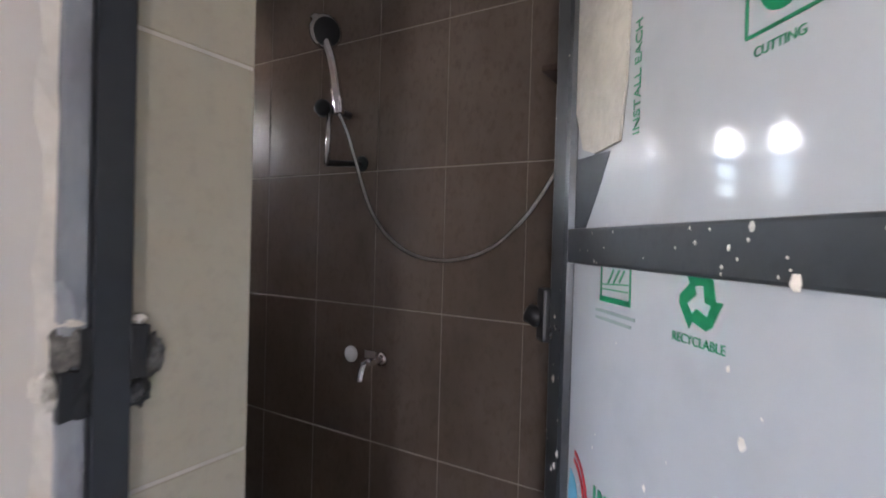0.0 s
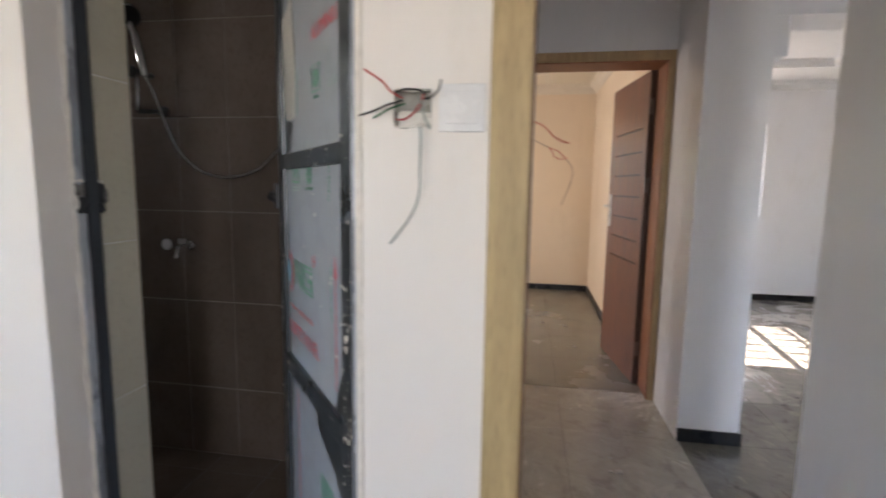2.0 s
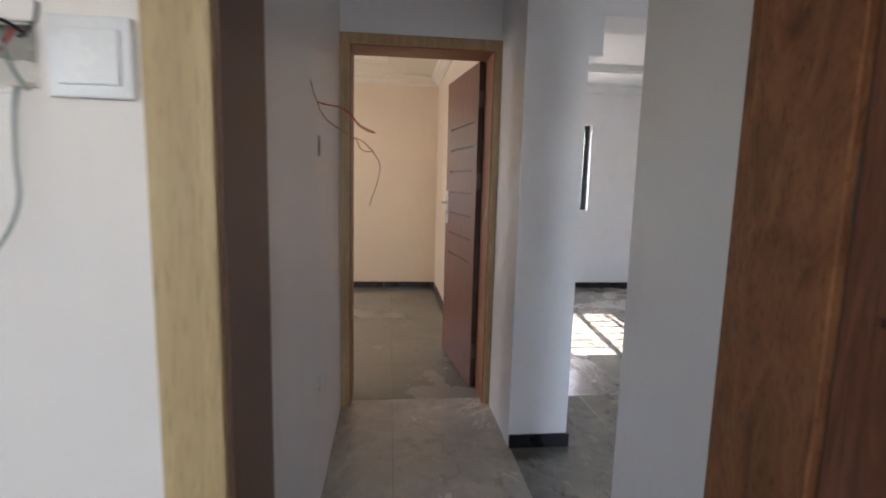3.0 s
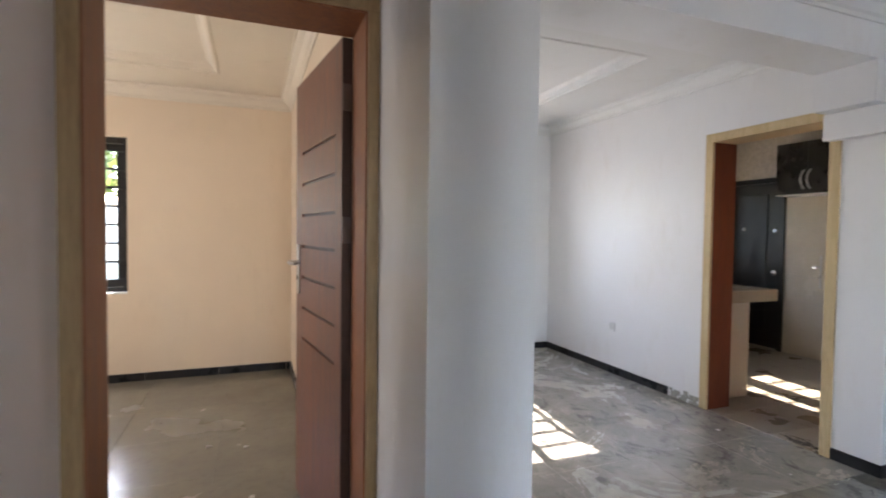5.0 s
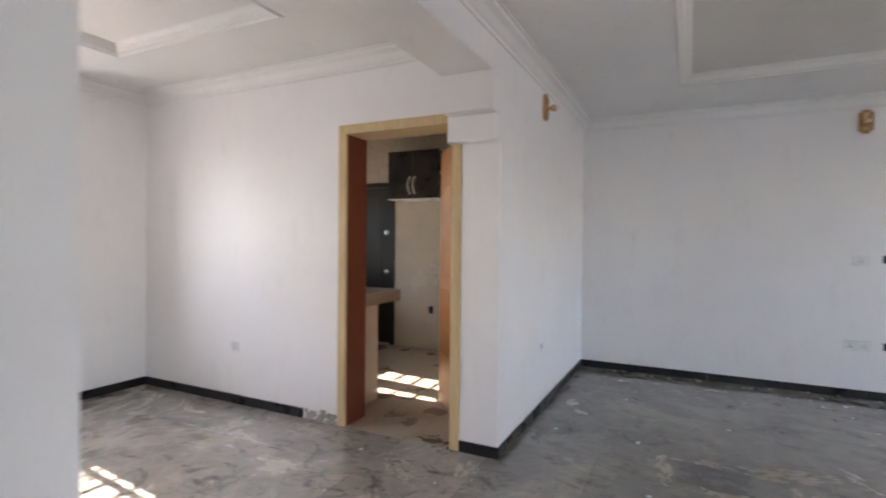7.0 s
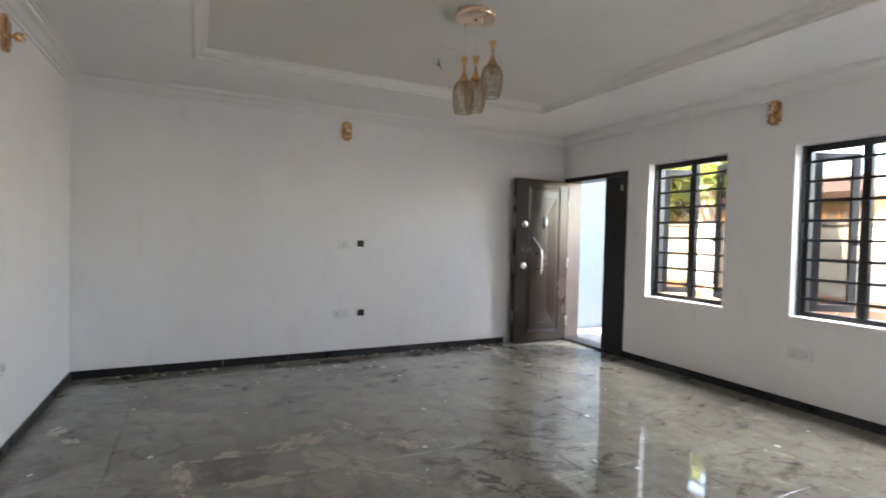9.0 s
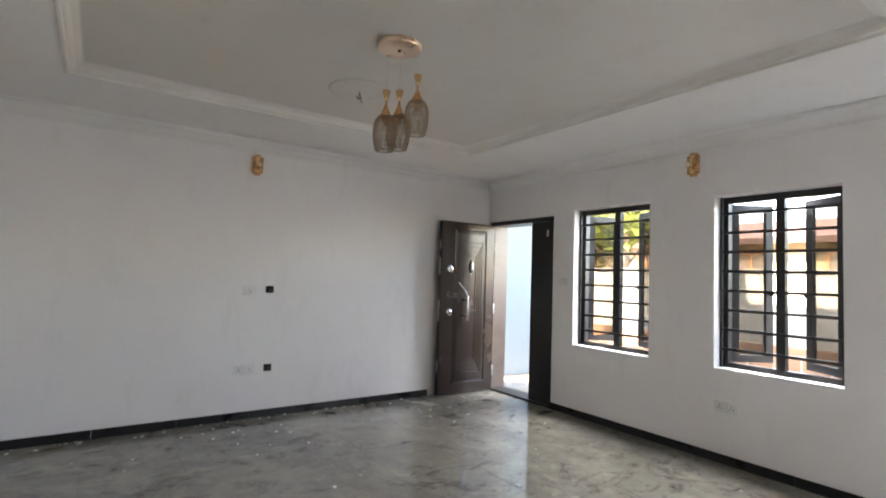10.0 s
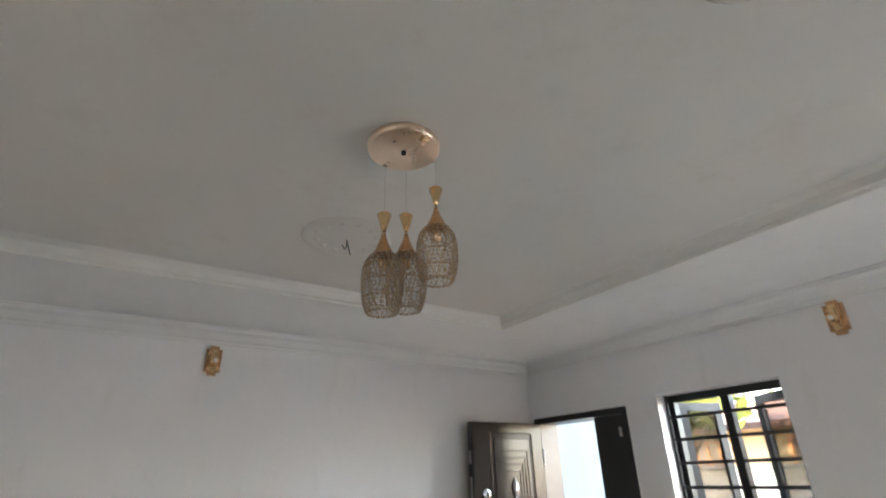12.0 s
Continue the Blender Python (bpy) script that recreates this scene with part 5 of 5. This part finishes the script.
# ---- kitchen ----
ct = thing("kitchen_counter", pose(0, 0, 0), "beige tiled kitchen counter with a thick speckled top", "counter")
part("worktop", rbox(0.01, 4.56, 5.16, 3.50, YF - 0.01, 0.80, 0.90), M_COUNTER, ct, "thick speckled worktop")
part("base", boxes((4.56, 4.90, 3.56, YF - 0.02, 0.0, 0.799)), M_KTILE, ct, "beige tiled counter base")
ck = thing("upper_cabinet", pose(6.45, 0, 0), "black gloss wall cabinet with two silver bow handles", "kitchen cabinet")
part("body", rbox(0.003, 0.02, 0.338, 3.80, 4.465, 1.81, 2.365), M_CABB, ck)
for y0, y1, hy in ((3.80, 4.13, 4.10), (4.135, 4.465, 4.165)):
    dr = part("cabinet_door", rbox(0.003, 0.0, 0.018, y0, y1, 1.812, 2.363), M_CABB, ck)
    part("handle", tube(curve_through([(0.0, hy, 1.86), (-0.03, hy + 0.006, 1.90), (-0.038, hy + 0.012, 1.96), (-0.03, hy + 0.006, 2.02), (0.0, hy, 2.06)], 5), 0.011, 10), M_STEEL, dr, "silver bow handle", True)
part("bottom_strip", boxes((0.0, 0.338, 3.62, 4.465, 1.798, 1.808)), M_PLASTIC, ck, "white bottom edge")
op = part("open_shelf", boxes((0.03, 0.338, 3.62, 3.632, 1.81, 2.365), (0.32, 0.338, 3.632, 3.80, 1.81, 2.365)), M_CABB, ck, "open black end shelf")
for z in (2.09, 2.345):
    part("shelf", boxes((0.03, 0.32, 3.632, 3.799, z, z + 0.014)), M_PLASTIC, op, "white shelf board")
kd = thing("door_6", pose(6.80, 0, 0), "closed black steel kitchen back door", "door", kind="structure")
part("frame", boxes((-0.03, 0.0, 4.575, 4.63, 0, 2.05), (-0.03, 0.0, 5.50, 5.55, 0, 2.05), (-0.03, 0.0, 4.63, 5.50, 1.99, 2.05)), M_STDARK, kd)
part("leaf", rbox(0.004, -0.022, 0.0, 4.632, 5.498, 0.02, 1.988), M_STDARK, kd)
part("panel", rbox(0.006, -0.032, -0.02, 4.78, 5.38, 0.2, 1.86), M_STDARK, kd)
for z in (0.92, 1.42):
    part("lock", moved(lathe([(0.032, 0), (0.032, 0.008), (0.02, 0.012)], 16), pose(-0.022, 4.69, z, 0, -90)), M_CHROME, kd, "round chrome lock rose", True)
part("viewer", moved(lathe([(0.022, 0), (0.02, 0.006)], 14), pose(-0.032, 5.08, 1.44, 0, -90)), M_STEEL, kd, "steel door viewer", True)
bc = thing("base_cabinet", pose(5.9, 5.05, 0), "black gloss kitchen base cabinet", "kitchen cabinet")
part("body", rbox(0.003, -0.7, 0.55, 0.05, 0.58, 0.08, 0.80), M_CABB, bc)
part("plinth", boxes((-0.69, 0.54, 0.1, 0.58, 0.0, 0.08)), M_CABB, bc)
for i in range(2):
    dr = part("cabinet_door", rbox(0.003, -0.69 + 0.62 * i, -0.085 + 0.62 * i, 0.03, 0.049, 0.09, 0.79), M_CABB, bc)
    part("handle", tube(curve_through([(-0.2 + 0.3 * i, 0.03, 0.6), (-0.2 + 0.3 * i, 0.0, 0.63), (-0.2 + 0.3 * i, 0.0, 0.7), (-0.2 + 0.3 * i, 0.03, 0.73)], 5), 0.008, 8), M_STEEL, dr, "silver bow handle", True)
wt = thing("kitchen_worktop", pose(0, 0, 0), "speckled stone kitchen worktop under the window", "worktop")
part("slab", rbox(0.008, 5.165, 6.50, 5.06, YF - 0.01, 0.802, 0.842), M_COUNTER, wt)
dark_hole(pose(6.786, 4.05, 0.48, 0, 0, -90), 0.03, 0.045)

# ---- outside ----
structure("ground", boxes((-400, 400, -400, 400, -0.6, -0.35)), M_GROUND, "sandy ground round the house", "ground")
structure("porch_floor", boxes((5.5, 7.72, -5.0, YW - WT, -0.35, -0.03)), M_PAVE, "beige tiled porch floor", "porch")
structure("porch_wall", boxes((7.45, 7.70, -4.95, YW - WT, -0.03, 2.9)), M_OUT, "pale blue painted porch wall", "wall")
# Unseen roof edge, added so the house's shadow climbs the compound wall.
structure("parapet", boxes((-3.5, 7.2, -3.6, -3.4, 2.95, 3.4)), M_CEMENT, "unseen grey concrete roof edge added to shade the compound wall", "parapet")
# Slab out of view, added and sized to keep light off the porch.
structure("porch_roof", boxes((5.62, 7.72, -6.0, -3.62, 2.76, 2.9)), M_CEMENT, "unseen grey concrete slab added to shade the porch", "roof")
structure("fence_wall", boxes((-14, 24, -6.8, -6.6, -0.35, 1.58), (-14, 24, 13.0, 13.2, -0.35, 1.9), (-14, -13.8, -6.6, 13.0, -0.35, 1.9)), M_FENCE, "cream painted compound wall", "wall")
structure("fence_coping", rbox(0.02, -14, 24, -6.85, -6.55, 1.581, 1.63), M_CEMENT, "grey cement coping of the compound wall", "coping")
structure("planter_wall", rbox(0.01, -6, 16, -6.35, -6.2, -0.35, 0.62), M_TERRA, "low terracotta painted planter wall", "planter")
rl = thing("porch_railing", pose(4.6, -5.9, -0.35), "low grey steel railing along the drive", "railing")
for z in (0.15, 0.88):
    part("rail", boxes((-4.4, 5.4, -0.012, 0.012, z, z + 0.024)), M_STEEL, rl)
for i in range(33):
    part("baluster", boxes((-4.39 + 0.305 * i, -4.375 + 0.305 * i, -0.008, 0.008, 0.0, 0.88)), M_STEEL, rl)
hs = thing("neighbour_house", pose(10.5, -16, -0.35), "pale yellow neighbouring house with a faded roof", "house")
part("wall", boxes((-7, 7, -4, 4, 0, 2.85)), M_BRICKH, hs)
bm = bmesh.new()
v = [bm.verts.new(p) for p in ((-7.5, -4.5, 2.85), (7.5, -4.5, 2.85), (7.5, 4.5, 2.85), (-7.5, 4.5, 2.85), (-5, 0, 3.75), (5, 0, 3.75))]
for f in ((0, 1, 5, 4), (1, 2, 5), (2, 3, 4, 5), (3, 0, 4), (3, 2, 1, 0)):
    bm.faces.new([v[i] for i in f])
part("roof", bm, M_ROOF, hs)
part("fascia", boxes((-7.5, 7.5, 4.5, 4.53, 2.72, 2.86)), M_DARKW, hs, "brown fascia board")
for i in range(5):
    x = -5.6 + 2.5 * i
    w = part("window", boxes((x, x + 1.2, 4.0, 4.04, 1.2, 2.5)), M_STLITE, hs)
    part("window_frame", boxes((x - 0.06, x, 4.0, 4.08, 1.14, 2.56), (x + 1.2, x + 1.26, 4.0, 4.08, 1.14, 2.56), (x, x + 1.2, 4.0, 4.08, 2.5, 2.56), (x, x + 1.2, 4.0, 4.08, 1.14, 1.2)), M_KDOOR, w, "orange-brown window frame")
    for k in range(3):
        part("bar", boxes((x + 0.28 + 0.3 * k, x + 0.33 + 0.3 * k, 4.04, 4.07, 1.2, 2.5)), M_KDOOR, w)


def tree(x, y, h, spread, seed):
    r = random.Random(seed)
    t = thing("tree", pose(x, y, -0.35), "leafy green tree beyond the compound wall", "tree", "trees outside")
    bm = tube(curve_through([(0, 0, 0), (0.06, 0.03, h * 0.25), (-0.05, 0.06, h * 0.5), (0.05, 0, h * 0.7)], 4), 0.13, 8)
    tips = []
    for i in range(9):
        a, z = r.uniform(0, 6.28), h * r.uniform(0.42, 0.7)
        e = Vector((math.cos(a) * spread * r.uniform(0.4, 0.9), math.sin(a) * spread * r.uniform(0.4, 0.9), z + h * r.uniform(0.1, 0.35)))
        tube([(0, 0, z), e * 0.5 + Vector((0, 0, z * 0.45)), e], 0.035, 5, bm)
        tips.append(e)
    part("trunk", bm, M_BARK, t)
    bm = bmesh.new()
    for i in range(1100):
        c = r.choice(tips) + Vector((r.gauss(0, 1), r.gauss(0, 1), r.gauss(0, 0.7))) * spread * 0.27
        d = Vector((r.gauss(0, 1), r.gauss(0, 1), r.gauss(0, 0.6))).normalized()
        s = d.orthogonal() * r.uniform(0.05, 0.1)
        l = d * r.uniform(0.14, 0.26)
        bm.faces.new([bm.verts.new(p) for p in (c - l, c + s, c + l, c - s)])
    tagged(part("crown", bm, M_LEAF, t), kind="stuff")


tree(9.4, -9.3, 4.3, 1.2, 2)
tree(13.5, -11.0, 4.4, 1.5, 1)
tree(2.4, 16.0, 4.6, 1.9, 5)
tree(-3.0, 15.5, 4.4, 1.9, 6)

# ---- debris ----
rs = random.Random(11)
bm = bmesh.new()
for i in range(130):
    if i >= 100:
        x, y = rs.uniform(5.9, XT - 0.03), rs.uniform(YW + 0.05, 1.9)
    elif i >= 60:
        x, y = XT - 0.02 - 0.12 * rs.random() ** 2, rs.uniform(-2.0, 2.1)
    elif i < 36:
        x, y = rs.uniform(2.6, 6.7), rs.uniform(-2.6, 2.1)
    elif i < 50:
        x, y = rs.uniform(1.9, 4.2), rs.uniform(2.3, 4.6)
    else:
        x, y = rs.uniform(0.6, 1.35), rs.uniform(0.4, 4.0)
    s = rs.uniform(0.004, 0.013)
    vs = box(bm, x - s, x + s * rs.uniform(0.6, 1.6), y - s, y + s * rs.uniform(0.5, 1.3), 0.0006, s * 0.6)
    for v in vs[4:]:
        v.co += Vector((rs.uniform(-0.3, 0.3) * s, rs.uniform(-0.3, 0.3) * s, -rs.random() * s * 0.3))
tagged(new("debris", finish("debris", bm, M_RUBBLE)), "small pale crumbs of plaster on the floor", "debris", kind="stuff")

rs = random.Random(21)
bm = bmesh.new()
for i in range(26):
    y = 3.49 + 0.3 * rs.random()
    z = 0.07 * rs.random()
    s = rs.uniform(0.008, 0.022)
    box(bm, XK - rs.uniform(0.003, 0.012), XK - 0.0005, y - s, min(y + s, 3.798), max(0.001, z - s), z + s * 0.7)
tagged(new("mortar_crumbs", finish("mortar_crumbs", bm, M_CEMENT)), "rough grey mortar where a skirting tile is missing", "mortar", kind="stuff")


def smear(bm, cx, cy, rx, ry, ang, thr, seed, cell=0.006, square=False):
    """A ragged patch of dried mortar dragged over the floor."""
    ca, sa = math.cos(ang), math.sin(ang)
    nx, ny = int(rx / cell) + 1, int(ry / cell) + 1
    for i in range(-nx, nx + 1):
        for j in range(-ny, ny + 1):
            u, v = i * cell, j * cell
            d = max(abs(u / rx), abs(v / ry)) ** 8 if square else math.hypot(u / rx, v / ry)
            n = noise.fractal(Vector((u * 13 + seed, v * (15 if square else 26), seed * 1.7)), 0.65, 2.4, 6)
            if d < 1 and n * 0.9 + 0.36 - 0.5 * d > thr:
                x, y = cx + u * ca - v * sa, cy + u * sa + v * ca
                h = 0.0008 + 0.0010 * max(0.0, n)
                bm.faces.new([bm.verts.new((x + a * cell, y + b * cell, h)) for a, b in ((-0.55, -0.55), (0.55, -0.5), (0.5, 0.55), (-0.55, 0.5))])


bm = bmesh.new()
for k, (x, y, rx, ry, ang, thr) in enumerate((
        (4.84, 0.70, 0.26, 0.10, 1.9, 0.02), (4.47, 0.56, 0.26, 0.13, 0.7, 0.05), (4.40, 0.95, 0.30, 0.06, 1.5, 0.08), (4.80, 1.10, 0.24, 0.05, 1.6, 0.12),
        (4.60, 1.36, 0.22, 0.05, 0.1, 0.10), (4.95, 0.38, 0.16, 0.06, 0.4, 0.1), (4.56, 0.15, 0.18, 0.06, 0.9, 0.12), (4.2, 0.35, 0.3, 0.05, 0.8, 0.18),
        (5.57, 2.09, 0.10, 0.05, 0.2, 0.1), (5.36, 1.98, 0.08, 0.04, 0.6, 0.1), (6.55, -1.9, 0.3, 0.1, 0.5, 0.2), (4.1, 3.62, 0.16, 0.10, 1.3, 0.05),
        (3.9, 2.7, 0.25, 0.10, 0.9, 0.2), (3.3, 2.6, 0.3, 0.12, 0.4, 0.2), (4.05, 2.38, 0.14, 0.07, 0.3, 0.1))):
    smear(bm, x, y, rx, ry, ang, thr, 3.1 + k * 5.3)
tagged(new("mortar_smears", finish("mortar_smears", bm, M_SMEAR)), "dried beige mortar dragged over the floor tiles", "mortar", kind="stuff")
bm = bmesh.new()
for k, (x, y, rx, ry, ang, thr) in enumerate(((4.35, -0.67, 0.25, 0.04, 0.9, 0.1), (3.95, -0.10, 0.28, 0.09, 0.5, 0.14), (3.87, -0.61, 0.30, 0.08, 0.9, 0.14), (3.6, -0.35, 0.3, 0.12, 0.7, 0.24), (4.15, -0.40, 0.35, 0.10, 0.8, 0.24), (4.7, -0.9, 0.3, 0.10, 0.8, 0.26),
        (4.6, 1.10, 0.19, 0.155, 1.5, 0.12), (4.33, 2.66, 0.24, 0.10, 1.4, 0.14), (4.0, 2.22, 0.12, 0.06, 0.6, 0.06), (4.7, 2.16, 0.2, 0.04, 0.1, 0.14))):
    smear(bm, x, y, rx, ry, ang, thr, 1.7 + k * 4.1, square=k == 6)
tagged(new("tar_stains", finish("tar_stains", bm, M_STAIN)), "dark dried stains on the floor tiles", "stain", kind="stuff")

# ---- skirting ----
BH, BT = 0.07, 0.012


def skirting(name, x0, y0, x1, y1, side):
    """Black tile strips 0.6 m long along a wall from (x0, y0) to (x1, y1); side: the unit normal into the room."""
    b = tagged(new(name), "glossy black tile skirting", "skirting", kind="structure")
    L = math.hypot(x1 - x0, y1 - y0)
    d = Vector(((x1 - x0) / L, (y1 - y0) / L))
    u = 0.0
    cache = {}
    while u < L - 0.01:
        w = round(min(0.6, L - u), 4)
        if w not in cache:
            bm = boxes((0.001, w - 0.001, 0.0, BT, 0.0, BH))
            bmesh.ops.bevel(bm, geom=[e for e in bm.edges if all(abs(v.co.z - BH) < 1e-5 for v in e.verts)], offset=0.003, segments=1, affect='EDGES')
            cache[w] = finish("skirting_tile", bm, M_BASE)
        o = new("skirting_tile", cache[w])
        o.parent = b
        n = Vector(side)
        if d.x * n.y - d.y * n.x > 0:
            p, q = Vector((x0, y0)) + d * u, d
        else:
            p, q = Vector((x0, y0)) + d * (u + w), -d
        o.matrix_basis = Matrix(((q.x, n.x, 0, p.x), (q.y, n.y, 0, p.y), (0, 0, 1, 0), (0, 0, 0, 1)))
        u += 0.6
    return b


skirting("baseboard_far", XT, YB, XT, -2.10, (-1, 0))
skirting("baseboard_side", XK, YB, XT - BT, YB, (0, -1))
skirting("baseboard_pier", XK, YB - BT, XK, KY0, (-1, 0))
skirting("baseboard_kitchen_wall", XK, 3.80, XK, YF, (-1, 0))
skirting("baseboard_dining", PX1, YF, XK - BT, YF, (0, -1))
skirting("baseboard_stub_end", PX0, PY, PX1, PY, (0, -1))
skirting("baseboard_stub", PX1, PY - BT, PX1, YF - BT, (1, 0))
skirting("baseboard_window", PX1, YW, ED[0], YW, (0, 1))
skirting("baseboard_bedroom", -2.3, YF, PX0 - 0.035, YF, (0, -1))
skirting("baseboard_bedroom_side", PX0 - 0.035, BY + WT + 0.03, PX0 - 0.035, YF - BT, (-1, 0))

# ---- tiles ----


def lay(parent, m, x0, x1, y0, y1, ox, oy, sx, sy, material, cache, thick=0.0018, gap=0.002, name="tile", side_gap=None):
    """Tiles of sx by sy on the local x-y plane at z = 0, trimmed to a rectangle; alike tiles share a mesh."""
    i0, i1 = math.floor((x0 - ox) / sx + 1e-6), math.ceil((x1 - ox) / sx - 1e-6)
    j0, j1 = math.floor((y0 - oy) / sy + 1e-6), math.ceil((y1 - oy) / sy - 1e-6)
    for i in range(i0, i1):
        for j in range(j0, j1):
            a, b = max(x0, ox + i * sx), min(x1, ox + (i + 1) * sx)
            c, d = max(y0, oy + j * sy), min(y1, oy + (j + 1) * sy)
            w, h = round(b - a - (side_gap or gap), 4), round(d - c - gap, 4)
            if w < 0.004 or h < 0.004:
                continue
            key = (w, h, material.name)
            if key not in cache:
                bm = boxes((-w / 2, w / 2, -h / 2, h / 2, -thick, 0.0))
                bmesh.ops.bevel(bm, geom=[e for e in bm.edges if all(abs(v.co.z) < 1e-6 for v in e.verts)], offset=0.0012, segments=1, affect='EDGES')
                cache[key] = finish(name, bm, material)
            o = new(name, cache[key])
            o.parent = parent
            o.matrix_basis = m @ pose((a + b) / 2, (c + d) / 2, rt.uniform(-0.0004, 0.0))


rt = random.Random(2)
C = {}
fl = bpy.data.objects["floor"]
I = Matrix.Identity(4)
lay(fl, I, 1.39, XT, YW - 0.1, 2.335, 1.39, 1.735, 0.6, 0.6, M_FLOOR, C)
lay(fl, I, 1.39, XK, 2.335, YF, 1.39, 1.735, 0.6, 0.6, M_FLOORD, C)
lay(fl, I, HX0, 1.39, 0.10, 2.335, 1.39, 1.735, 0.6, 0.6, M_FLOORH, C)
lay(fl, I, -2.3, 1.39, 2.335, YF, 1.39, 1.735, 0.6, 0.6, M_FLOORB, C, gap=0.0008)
lay(fl, I, -3.0, HX1, -3.37, 0.10, 1.39, 0.10, 0.6, 0.6, M_FLOORB, C)
lay(fl, I, XK, 6.80, YB + WT, YF, XK, 2.505, 0.4, 0.4, M_KFLOOR, C)
lay(fl, I, -2.17, 0.33, 0.10, 1.15, 0.33, 0.1, 0.3, 0.3, M_BATH, C)
bw = bpy.data.objects["wall_bath_back"]
lay(bw, pose(0, 1.139, 0, 90), -2.17, 0.33, 0.0, 2.5, -0.535, -0.085, 0.25, 0.425, M_BATH, C, 0.0012, 0.0034, side_gap=0.0016)
bl = bpy.data.objects["wall_bath_left"]
for a, b, c, d in ((BATHY, 1.139, 0.0, 1.55), (BATHY, 0.58, 1.55, 2.09), (1.1, 1.139, 1.55, 2.09), (BATHY, 1.139, 2.09, 2.5)):
    lay(bl, Matrix(((0, 0, 1, -2.159), (1, 0, 0, 0), (0, 1, 0, 0), (0, 0, 0, 1))), a, b, c, d, 0.06, -0.085, 0.25, 0.425, M_BATH, C, 0.0105, 0.003)
rv = structure("bath_reveal", boxes((BATHL - 0.0005, BATHL + 0.0075, 0.151, BATHY + 0.001, 0, 2.10)), M_GROUTL, "pale grout bed of the tiled doorway reveal", "trim")
lay(rv, Matrix(((0, 0, 1, BATHL + 0.009), (1, 0, 0, 0), (0, 1, 0, 0), (0, 0, 0, 1))), 0.151, BATHY + 0.004, 0.0, 2.10, 0.151, -0.115, 0.6, 0.425, M_BATHL, C, 0.0015, 0.004)
kb = bpy.data.objects["wall_kitchen_back"]
lay(kb, Matrix(((0, 0, -1, 6.789), (-1, 0, 0, 0), (0, 1, 0, 0), (0, 0, 0, 1))), -4.57, -(YB + WT), 0.0, 2.2, -4.57, 0.0, 0.6, 0.3, M_KTILE, C, 0.0012, 0.0025)
